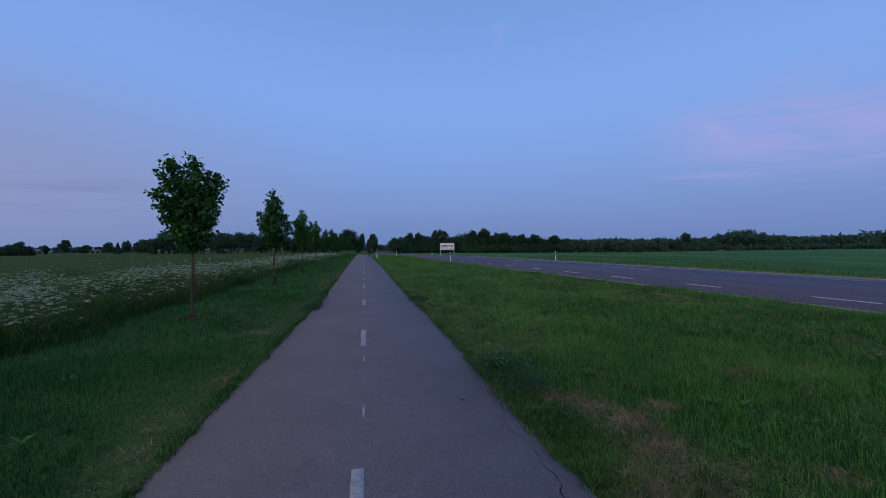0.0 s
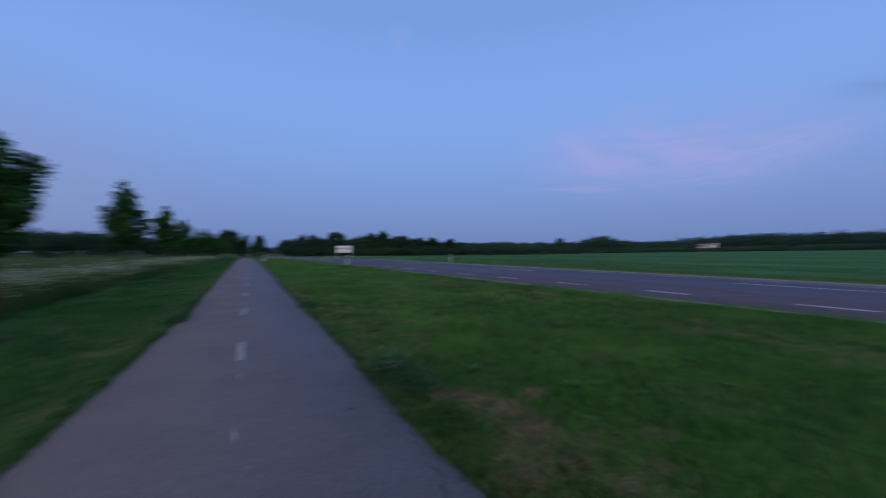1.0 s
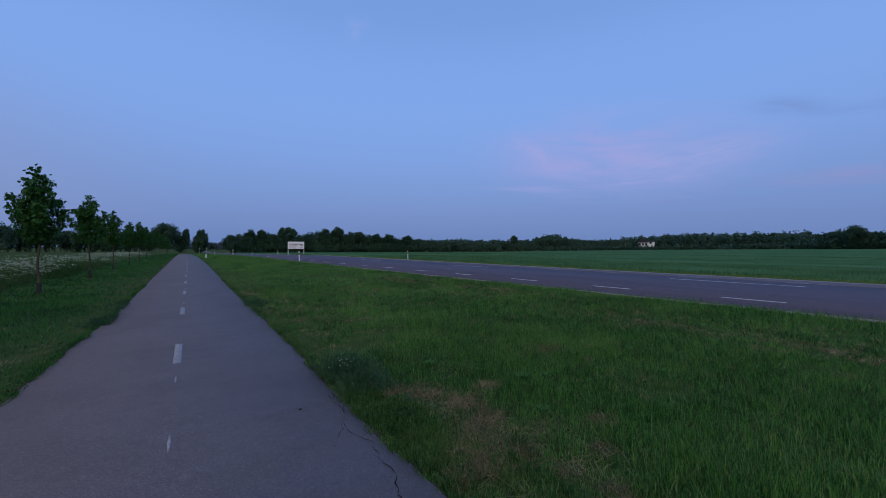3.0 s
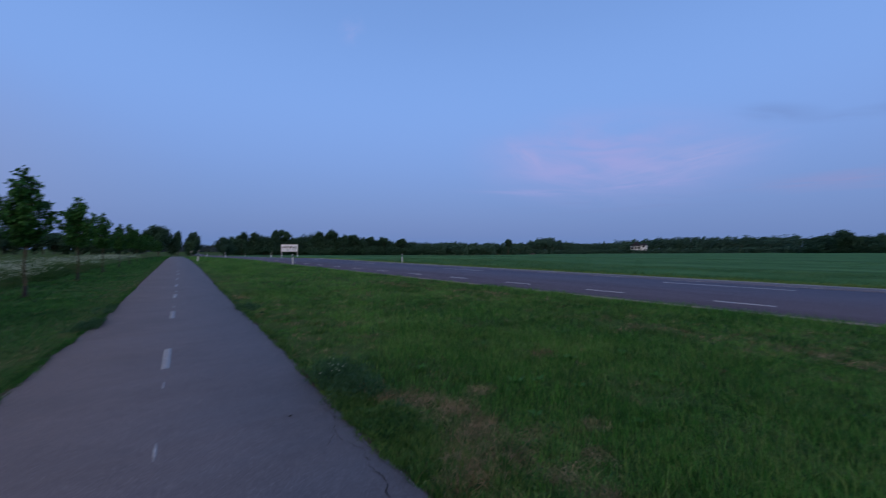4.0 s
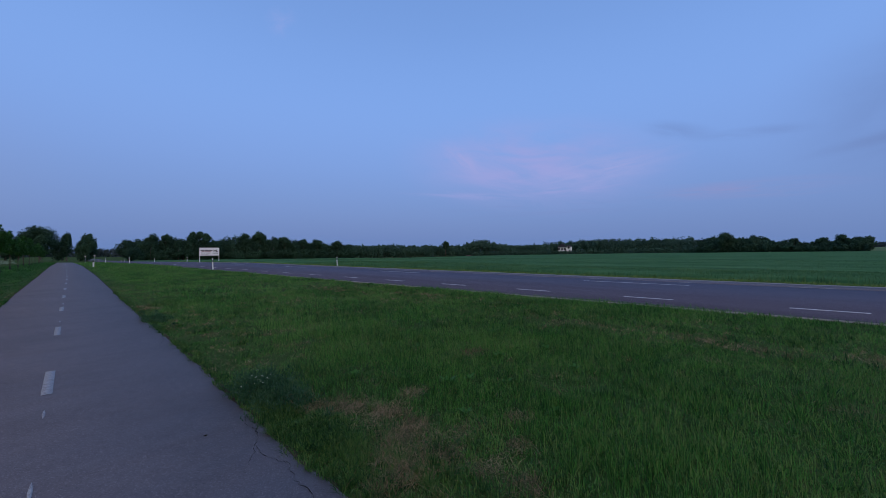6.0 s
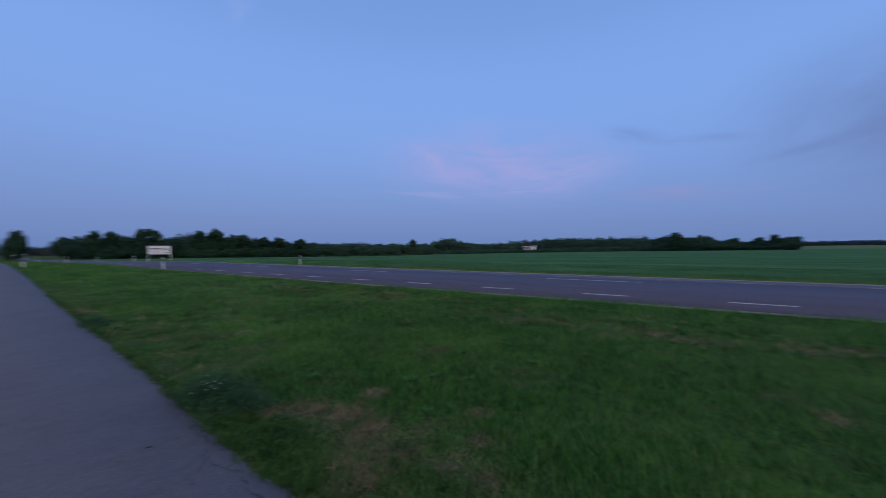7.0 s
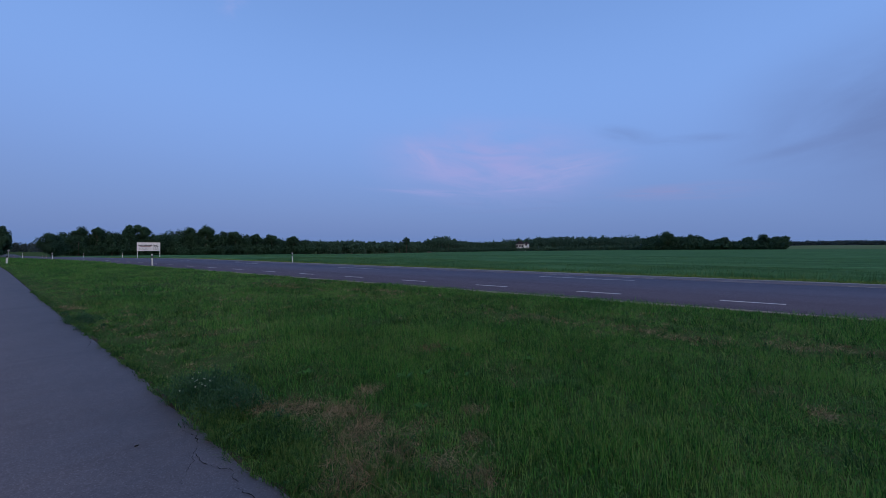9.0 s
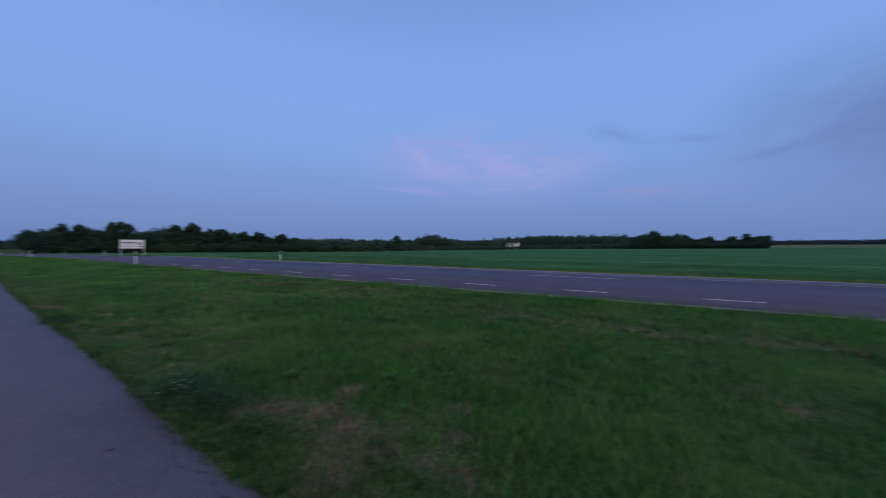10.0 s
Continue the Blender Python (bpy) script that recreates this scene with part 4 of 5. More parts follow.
def meadow():
    # raised mass of stems further in
    xs = np.concatenate([MEADOW_X - np.array([0.25, 0.5, 0.9, 1.5, 2.2]), MEADOW_X - np.geomspace(3, 420, 46)])
    ys = np.concatenate([np.arange(-40, 60, 1.0), np.geomspace(60, 420, 40)])
    X, Y = np.meshgrid(xs, ys, indexing="ij")
    x, y = X.ravel(), Y.ravel()
    rise = np.clip((MEADOW_X - 0.2 - x) / 0.9, 0, 1)
    z = ground_z(x, y) + rise * (0.30 + 0.06 * patchy(x, y, 0.55, 14)) - 0.02
    n = len(ys)
    i, j = np.meshgrid(np.arange(len(xs) - 1), np.arange(n - 1), indexing="ij")
    a = (i * n + j).ravel()
    p = Pile()
    p.add(np.stack([x, y, z], 1), np.stack([a, a + 1, a + n + 1, a + n], 1))
    tagged(mesh_part("meadow", p.mesh("meadow", M_MEADOW, True)), "tall unmown meadow of grass and wild flowers", "meadow", kind="stuff")
    for cnt, x0, x1, y0, y1, lo, hi, w in ((42000, -8.5, MEADOW_X + 0.25, 0, 18, 0.30, 0.62, 0.009), (50000, -16, MEADOW_X + 0.2, 0, 40, 0.32, 0.66, 0.014),
                                           (55000, -45, -8, 2, 90, 0.35, 0.60, 0.024), (28000, -160, -20, 20, 200, 0.36, 0.6, 0.065)):
        gx, gy = scatter(cnt, x0, x1, y0, y1)
        gx = gx + 0.28 * patchy(gx * 0, gy, 0.9, 18)
        h = rng.uniform(lo, hi, cnt) * (0.9 + 0.16 * patchy(gx, gy, 0.8, 17)) * np.clip(0.35 + (MEADOW_X + 0.45 - gx) / 0.9, 0.35, 1)
        me = blades_mesh("tall_grass", gx, gy, ground_z(gx, gy) - 0.02, h, w * rng.uniform(0.6, 1.5, cnt), M_HAY if w > 0.02 else M_LUSH, 0.38, simple=w > 0.012)
        tagged(mesh_part("tall_grass", me), "tall seeding meadow grass leaning over the verge", "tall grass", kind="stuff")
    # leafy growth crowding the meadow's edge
    cnt = 22000
    gx, gy = MEADOW_X + 0.25 - np.abs(rng.normal(0, 0.9, cnt)), 2 + 34 * rng.random(cnt) ** 1.6
    gx = gx + 0.28 * patchy(gx * 0, gy, 0.9, 18)
    top = np.clip(0.12 + (MEADOW_X + 0.45 - gx) * 0.75, 0.10, 0.50) * (0.9 + 0.35 * patchy(gx, gy, 1.6, 19))
    me = blades_mesh("edge_foliage", gx, gy, ground_z(gx, gy) + top * np.sqrt(rng.random(cnt)) - 0.02, rng.uniform(0.05, 0.13, cnt), rng.uniform(0.008, 0.020, cnt), M_LUSH, 0.8, least=0.3)
    tagged(mesh_part("leafy_undergrowth", me), "dark leafy growth along the meadow's edge", "undergrowth", kind="stuff")
    # cow parsley: plants with a few flat heads each
    p = Pile()
    for cnt, x0, x1, y0, y1, k, size, heads in ((1150, -12, -5.20, 4.0, 26, 15, 0.0105, 5), (1000, -10, -5.35, 22, 80, 6, 0.028, 3), (380, -34, -11, 10, 60, 5, 0.028, 3), (360, -8.5, -5.25, 4, 11, 16, 0.010, 5)):
        fx, fy = scatter(cnt, x0, x1, y0, y1)
        dens = patchy(fx, fy, 0.42, 23) * 0.7 + patchy(fx, fy, 1.3, 24) * 0.5 + np.clip((fy - 8) / 30, -0.2, 0.5) - np.clip((-9.5 - fx) / 12, 0, 0.9)
        if cnt == 360:
            dens = 0.2 + 0.6 * patchy(fx, fy, 0.9, 24)
        for a, b in zip(fx[dens > 0.16], fy[dens > 0.16]):
            tall = rng.uniform(0.44, 0.72) * (0.72 if a > -5.7 else 1.0)
            for _ in range(int(rng.integers(2, heads + 2))):
                hx, hy = a + rng.normal(0, 0.10 + size), b + rng.normal(0, 0.10 + size)
                umbel(p, hx, hy, gz(hx, hy) + tall + rng.normal(0, 0.06), rng.uniform(0.025, 0.055) * (1 + size * 8), k, size)
    tagged(mesh_part("cow_parsley", p.mesh("cow_parsley", M_FLOWER)), "white flat-topped cow parsley blooming in the meadow", "wild flowers", kind="stuff")


meadow()


def crop_field():
    ys = np.concatenate([np.arange(-200, -40, 8.0), np.arange(-40, 60, 1.25), np.geomspace(60, 240, 36)])
    us = np.concatenate([[0.0, 0.25, 0.6], np.geomspace(1.2, 380, 60)])
    U, Y = np.meshgrid(us, ys, indexing="ij")
    u, y = U.ravel(), Y.ravel()
    x = road_x(y) + ROAD_W + 2.0 + u
    z = ground_z(x, y) + np.clip(u / 0.7, 0, 1) * (0.22 + 0.03 * patchy(x, y, 0.9, 41) + 0.05 * patchy(x * 0.9, y * 0.12, 0.8, 42)) - 0.02
    n = len(ys)
    i, j = np.meshgrid(np.arange(len(us) - 1), np.arange(n - 1), indexing="ij")
    a = (i * n + j).ravel()
    p = Pile()
    p.add(np.stack([x, y, z], 1), np.stack([a, a + n, a + n + 1, a + 1], 1))
    tagged(mesh_part("crop_field", p.mesh("crop_field", M_CANOPY, True)), "wide field of young blue-green cereal", "field", kind="stuff")
    for cnt, u0, u1, y0, y1, w, lo, hi in ((90000, 0, 9, -12, 45, 0.026, 0.26, 0.44), (90000, 5, 40, -30, 80, 0.045, 0.26, 0.42), (32000, 30, 130, -60, 130, 0.12, 0.26, 0.36)):
        uu, gy = scatter(cnt, u0, u1, y0, y1)
        gx = road_x(gy) + ROAD_W + 2.0 + uu
        h = rng.uniform(lo, hi, cnt) * (0.88 + 0.10 * patchy(gx, gy * 0.4, 0.6, 43) + 0.22 * patchy(gx * 0.9, gy * 0.12, 0.8, 42))
        me = blades_mesh("cereal", gx, gy, ground_z(gx, gy) - 0.02, h, w * rng.uniform(0.6, 1.4, cnt), M_CROP, 0.42, simple=True)
        tagged(mesh_part("cereal_plants", me), "upright young blue-green cereal plants", "crop", kind="stuff")
    # yellowish grass between the asphalt and the crop
    cnt = 40000
    uu, gy = scatter(cnt, 0.6, 2.3, -25, 110)
    gx = road_x(gy) + ROAD_W + uu
    me = blades_mesh("far_verge", gx, gy, ground_z(gx, gy) - 0.015, rng.uniform(0.04, 0.14, cnt) * (0.9 + 0.4 * patchy(gx, gy, 1.1, 47)), 0.030 * rng.uniform(0.6, 1.5, cnt), M_PALE, 0.4, simple=True)
    tagged(mesh_part("far_verge_grass", me), "pale rough grass strip along the far road edge", "grass", kind="stuff")


crop_field()


def far_field():
    """The paler field on the rise in the far east."""
    rr, bb = np.geomspace(352, 885, 30), np.linspace(88, 128, 60)
    R, B = np.meshgrid(rr, np.radians(bb), indexing="ij")
    x, y = (R * np.sin(B)).ravel(), (R * np.cos(B)).ravel()
    n = len(bb)
    i, j = np.meshgrid(np.arange(len(rr) - 1), np.arange(n - 1), indexing="ij")
    a = (i * n + j).ravel()
    p = Pile()
    p.add(np.stack([x, y, ground_z(x, y) + 0.35], 1), np.stack([a, a + 1, a + n + 1, a + n], 1))
    tagged(mesh_part("barley_field", p.mesh("barley_field", M_BARLEY, True)), "pale yellow-green cereal field on the distant rise", "field", kind="stuff")


far_field()

# ---- young lime trees along the path ----


def umbel_leaf(p, x, y, z, s, r):
    """One small crumpled leaf."""
    a, b = r.normal(0, 1, 3), r.normal(0, 1, 3)
    a, b = a / np.linalg.norm(a) * s, b / np.linalg.norm(b) * s * 0.6
    c = np.array([x, y, z])
    p.add(np.array([c - a, c + b, c + a, c - b]), [(0, 1, 2, 3)])


def lime_tree(seed, height, crown_w, leaves, leaf):
    """A staked young lime: bent trunk, ascending limbs, a loose crown of broad leaves. The root sits at the origin."""
    r = np.random.default_rng(seed)
    tree = new("lime_tree")
    clear = 0.45 * height
    pts = [(0.02 * math.sin(k * 1.3 + seed), 0.02 * math.cos(k * 1.7 + seed), -0.04 + k * (clear + 0.9) / 7) for k in range(8)]
    v, f = tube(pts, [0.042, 0.033, 0.031, 0.029, 0.027, 0.023, 0.018, 0.010], 9)
    p = Pile()
    p.add(v, f)
    mesh_part("trunk", p.mesh("trunk", M_BARK, True), tree)
    limbs, anchors = Pile(), []
    w = crown_w / 2
    if seed == 3:
        # across the row, along the row, height
        spread = [(-0.42, 0.0, 0.955), (-0.26, 0.15, 0.93), (0.03, 0.0, 0.985), (0.10, -0.15, 0.94), (0.40, 0.10, 0.89), (0.66, 0.0, 0.882), (-0.82, 0.0, 0.765), (-0.62, -0.15, 0.86), (-0.60, 0.2, 0.72), (0.58, -0.1, 0.76), (0.56, 0.15, 0.66),
                  (-0.58, 0.0, 0.63), (0.36, 0.2, 0.57), (-0.34, -0.2, 0.55), (0.0, 0.55, 0.84), (0.05, -0.55, 0.82), (-0.25, 0.60, 0.72), (0.25, -0.60, 0.70), (0.2, 0.5, 0.60), (-0.2, -0.5, 0.58), (-0.1, 0.1, 0.80), (0.25, 0.0, 0.72)]
        arms = [((u * 0.923 - v * 0.384) * k, (u * 0.384 + v * 0.923) * k, z) for u, v, z in spread for k in (float(np.interp(z, [0.5, 0.62, 0.76, 1.0], [0.42, 0.60, 0.75, 0.90])),)]
    else:
        arms = [(0.0, 0.0, 0.985), (-0.12, 0.16, 0.90), (0.14, -0.10, 0.93)]
        for i in range(13):
            t = 2.4 * i + r.normal(0, 0.25)
            z = 0.52 + 0.030 * i + r.normal(0, 0.012)
            out = float(np.interp(z, [0.50, 0.58, 0.70, 0.80, 0.90], [0.28, 0.58, 0.92, 0.80, 0.50])) * r.uniform(0.55, 1.08)
            arms.append((math.cos(t) * out * w, math.sin(t) * out * w, z))
    for ax, ay, az in arms:
        top, out = az * height, math.hypot(ax, ay)
        z0 = min(max(clear * 0.90, top - 0.55 - 0.9 * out), clear * 1.35)
        k = 8
        path = []
        for j in range(k + 1):
            t = j / k
            bow = t ** 0.85
            path.append((ax * bow + r.normal(0, 0.012), ay * bow + r.normal(0, 0.012), z0 + (top - z0) * t ** 1.1))
        v, f = tube(path, [0.018 * (1 - 0.85 * j / k) + 0.002 for j in range(k + 1)], 5)
        limbs.add(v, f)
        for j in range(2, k + 1):
            t = j / k
            anchors += [(path[j], 0.085 - 0.04 * t)] * 2
            for _ in range(3 if j < k else 2):
                b = r.uniform(0, 6.28)
                ln = 0.36 * (1.05 - 0.62 * t) * r.uniform(0.5, 1.15)
                d = np.array([math.cos(b), math.sin(b), r.uniform(-0.1, 0.75)]) * ln
                q0 = np.array(path[j])
                mid, q = q0 + d * 0.55 + np.array([0, 0, 0.02]), q0 + d
                v, f = tube([tuple(q0), tuple(mid), tuple(q)], [0.006, 0.004, 0.002], 4)
                limbs.add(v, f)
                anchors += [(tuple(mid), 0.06), (tuple(q), 0.045)]
    mesh_part("branchwork", limbs.mesh("branchwork", M_BARK, True), tree)
    idx = r.integers(0, len(anchors), leaves)
    c = np.array([anchors[i][0] for i in idx]) + np.clip(r.normal(0, 1, (leaves, 3)), -1.4, 1.4) * np.array([anchors[i][1] for i in idx])[:, None]
    c[:, 2] -= 0.03
    ln = leaf * r.uniform(0.6, 1.25, leaves)
    a = r.uniform(0, 6.28, leaves)
    dip = r.normal(-0.75, 0.5, leaves)
    d = np.stack([np.cos(a) * np.cos(dip), np.sin(a) * np.cos(dip), np.sin(dip)], 1)
    roll = r.normal(0, 0.5, leaves)
    s = np.stack([-np.sin(a), np.cos(a), np.zeros(leaves)], 1)
    u = np.cross(d, s)
    s = s * np.cos(roll)[:, None] + u * np.sin(roll)[:, None]
    u = np.cross(d, s)

    def at(fl, fw, fu):
        return c + d * (ln * fl)[:, None] + s * (ln * fw)[:, None] + u * (ln * fu)[:, None]

    v = np.stack([at(0, 0, 0), at(0.08, 0.42, 0.10), at(0.66, 0.36, 0.07), at(1.04, 0, -0.04), at(0.66, -0.36, 0.07), at(0.08, -0.42, 0.10)], 1).reshape(-1, 3)
    i = np.arange(leaves)[:, None] * 6
    loops = np.concatenate([i + np.array([[0, 1, 2, 3]]), i + np.array([[0, 3, 4, 5]])], 1)
    mesh_part("crown", fast_mesh("crown", v, loops, np.full(2 * leaves, 4), M_LIME_LEAF), tree)
    if seed != 3:
        bm = bmesh.new()
        bmesh.ops.create_cone(bm, cap_ends=True, segments=12, radius1=0.062, radius2=0.052, depth=0.36, matrix=Matrix.Translation((0, 0, 0.16)))
        part("trunk_guard", bm, M_STAKE, tree, "black plastic guard")
    bm = bmesh.new()
    bmesh.ops.create_cone(bm, cap_ends=True, segments=16, radius1=0.24 if seed == 3 else 0.15, radius2=0.08, depth=0.05, matrix=Matrix.Translation((0, 0, 0.02)))
    for vv in bm.verts:
        vv.co += Vector(r.normal(0, 0.012, 3))
    part("mulch", bm, M_MULCH, tree, "dark mulch heaped at the root")
    d = Pile()
    for z0 in (0.62, 0.80, 0.97):
        for _ in range(22):
            umbel_leaf(d, r.normal(0.05, 0.035), r.normal(0.02, 0.035), z0 + r.normal(0, 0.07), 0.026, r)
    if seed == 3:
        tagged(mesh_part("dead_shoots", d.mesh("dead_shoots", M_DEAD), tree, "withered brown leaf shoots"), kind="stuff")
    return tree


LIME = [lime_tree(3, 3.60, 1.62, 8400, 0.074), lime_tree(8, 3.95, 1.64, 6000, 0.082), lime_tree(12, 3.88, 1.60, 5600, 0.084), lime_tree(15, 3.7, 1.5, 2600, 0.13)]
ALLEY = [(-3.72, 8.94), (-3.76, 16.5), (-3.82, 23.8)] + [(-3.85 - 0.002 * k * k + rng.normal(0, 0.05), 23.8 + 7.2 * (k + 1)) for k in range(12)]
for i, (ax, ay) in enumerate(ALLEY):
    turn = (0, 35, 80, 140, 200, 260, 310)[i % 7]
    if i < 3 or i == 6:
        LIME[min(i, 3)].matrix_basis = pose(ax, ay, gz(ax, ay), 0, 0, turn)
        ob = LIME[min(i, 3)]
    else:
        ob = copy_thing(LIME[(1, 2)[i % 2]] if i < 6 else LIME[3], pose(ax, ay, gz(ax, ay), 0, 0, turn) @ Matrix.Scale(float((0, 0, 0, 0.96, 0.87, 0.99)[i] if i < 6 else rng.uniform(0.88, 1.05)), 4))
    tagged(ob, "young lime tree with a loose dark green crown" if i else "young lime tree with a wide forked crown and bark scars", "tree", "row of young lime trees")

# ---- woods ----


def crown_cards(p, cx, cy, cz, rx, rz, n, size, r, conifer=False):
    """Leaf clumps: small bent faces over lumpy shells."""
    if conifer:
        t = 1 - r.random(n) ** 0.55
        rad = rx * (1 - t) ** 0.75 * r.uniform(0.45, 1.1, n) * (1 + 0.18 * np.sin(t * 34))
        a = r.uniform(0, 6.28, n)
        c = np.stack([cx + rad * np.cos(a), cy + rad * np.sin(a), cz - rz + 2 * rz * t], 1)
        out = np.stack([np.cos(a), np.sin(a), np.full(n, 0.55)], 1)
    else:
        k = 15
        lump = r.normal(0, 1, (k, 3))
        lump[:7] = np.array([(0.35, 0.1, 0.9), (-0.4, -0.2, 0.75), (1, 0.3, 0.1), (-0.8, 0.7, 0.2), (0.2, -1, 0), (0, 0.2, -0.8), (0, 0, 0.3)]) + r.normal(0, 0.25, (7, 3))
        lump *= (r.uniform(0.42, 0.72, k) / np.linalg.norm(lump, axis=1))[:, None] * np.array([rx, rx, rz])
        ls = r.uniform(0.24, 0.42, k)
        idx = r.integers(0, k, n)
        d = r.normal(0, 1, (n, 3))
        d /= np.linalg.norm(d, axis=1)[:, None]
        out = d
        c = np.array([cx, cy, cz]) + lump[idx] + d * (ls[idx] * (0.50 + 0.75 * r.random(n) ** 1.2))[:, None] * np.array([rx, rx, rz])
    s = size * r.uniform(0.5, 1.4, n)
    n_out = out + r.normal(0, 0.42, (n, 3))
    a = np.cross(n_out, r.normal(0, 1, (n, 3)))
    a /= np.linalg.norm(a, axis=1)[:, None]
    b = np.cross(n_out / np.linalg.norm(n_out, axis=1)[:, None], a)
    a, b = a * s[:, None], b * s[:, None]
    v = np.stack([c - a - b * 0.7, c + a - b * 0.6, c + b], 1).reshape(-1, 3)
    p.add(v, np.arange(3 * n).reshape(-1, 3))


def stand(name, b0, b1, dist, height, rows, step, mat, label, conifers=0.15, cards=190, size=0.75, low=False, seed=0, depth=9.0, width=0.30, stems=False):
    """A stretch of wood between two bearings. dist and height run evenly from one end to the other, or are functions of the bearing."""
    r = np.random.default_rng(seed + 100)
    p, q = Pile(), Pile()
    for row in range(rows):
        b = b0 + r.uniform(0, step)
        while b < b1:
            f = (b - b0) / (b1 - b0)
            d = (dist(f) if callable(dist) else dist) + row * depth + r.normal(0, 2.5)
            h = (height(f) if callable(height) else height) * r.uniform(0.78, 1.06) * (1.0 + 0.05 * row)
            x, y = bearing(b, d)
            g = gz(x, y)
            cone = r.random() < conifers
            lo = 0.13 if (stems and row == 0) else 0.0 if (low or row < 2) else 0.22
            rx = h * width * r.uniform(0.75, 1.15) * (0.6 if cone else 1.0)
            cz, rz = (g + 0.43 * h, 0.57 * h) if low else (g + h * (1 + lo) / 2, h * (1 - lo) / 2)
            crown_cards(p, x, y, cz, rx, rz, int(cards * 1.9 * (0.8 if cone else 1)), size * 0.74, r, cone)
            if not low:
                v, fc = tube([(x, y, g - 0.3), (x + r.normal(0, 0.2), y, g + h * 0.6)], [(0.011 if stems else 0.02) * h, 0.008 * h], 4)
                q.add(v, fc)
            b += step * r.uniform(0.6, 1.4)
    ob = mesh_part(name, p.mesh(name, mat))
    tagged(ob, label, "woodland", kind="stuff")
    if q.n:
        mesh_part("trunks", q.mesh("trunks", M_TRUNK), ob)
    return ob


def profile(*knots):
    """A height or distance that runs through evenly spaced knots."""
    return lambda f: float(np.interp(f, np.linspace(0, 1, len(knots)), knots))


stand("woodland", -75, -27, 680, 8.5, 2, 0.42, M_HAZY, "haze-tinted distant forest beyond the meadow", 0.4, 90, 1.5, True, 1, 25, 0.45)
stand("woodland", -75, -36.4, 285, profile(7.5, 6, 7.0, 5.8), 2, 0.75, M_WOODS, "bushy dark green thicket at the meadow's end", 0.05, 170, 0.75, True, 2, 6, 0.5)
stand("woodland", -28.2, -9, 262, profile(6.5, 13.0, 13.2, 13.4, 13.2, 12.6, 11.5, 9.5), 5, 0.62, M_WOODS, "dark mixed forest edge with slender trunks behind the meadow", 0.15, 260, 0.52, False, 3, 5, 0.30, True)
stand("woodland", -9.5, -3.5, 250, profile(9.0, 7.5, 8.0), 4, 0.6, M_WOODS, "dark wood behind the row of lime trees", 0.1, 240, 0.52, False, 4, 6)
stand("woodland", -8, 12, 640, 12.0, 2, 0.40, M_HAZY, "haze-tinted blue-green forest far down the road", 0.4, 90, 1.4, True, 5, 25, 0.45)
stand("woodland", 5.4, 31.5, profile(228, 226, 226, 230, 246), profile(10.5, 11.6, 11.5, 11.2, 11.6, 10.8, 11.4, 10.3, 10.0, 9.8, 9.6), 4, 0.52, M_WOODS, "dense dark deciduous wood across the crop field", 0.0, 310, 0.44, False, 6, 5)
stand("woodland", 5.4, 32.0, profile(222, 220, 220, 224, 240), 6.0, 2, 0.6, M_WOODS, "low dark shrubs along the wood's foot", 0.0, 220, 0.40, True, 7, 5, 0.6)
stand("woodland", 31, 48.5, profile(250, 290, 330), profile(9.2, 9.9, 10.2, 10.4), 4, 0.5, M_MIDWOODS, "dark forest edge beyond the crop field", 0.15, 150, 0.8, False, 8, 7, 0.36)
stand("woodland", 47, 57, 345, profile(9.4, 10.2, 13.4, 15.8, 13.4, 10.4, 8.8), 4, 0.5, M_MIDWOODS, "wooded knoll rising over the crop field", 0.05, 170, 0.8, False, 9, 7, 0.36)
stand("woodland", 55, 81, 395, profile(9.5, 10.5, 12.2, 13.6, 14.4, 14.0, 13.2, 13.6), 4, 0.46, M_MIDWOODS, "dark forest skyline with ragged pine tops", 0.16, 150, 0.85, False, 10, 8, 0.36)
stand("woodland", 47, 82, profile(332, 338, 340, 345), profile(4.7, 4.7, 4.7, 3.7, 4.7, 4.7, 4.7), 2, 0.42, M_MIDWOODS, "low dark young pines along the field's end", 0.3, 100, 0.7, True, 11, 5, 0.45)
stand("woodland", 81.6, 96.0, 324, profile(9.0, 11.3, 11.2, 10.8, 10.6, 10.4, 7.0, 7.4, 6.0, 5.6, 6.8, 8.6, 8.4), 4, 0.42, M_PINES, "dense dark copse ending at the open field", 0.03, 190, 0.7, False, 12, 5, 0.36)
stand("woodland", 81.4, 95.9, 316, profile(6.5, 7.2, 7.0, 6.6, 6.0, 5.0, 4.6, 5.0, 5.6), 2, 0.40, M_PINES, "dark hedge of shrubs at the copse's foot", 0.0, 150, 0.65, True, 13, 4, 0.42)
stand("woodland", 94, 128, 900, profile(8.6, 9.0, 10.5, 12.0, 11.5), 2, 0.22, M_HAZY, "haze-tinted distant forest on the rise", 0.15, 60, 1.5, True, 14, 14, 0.6)


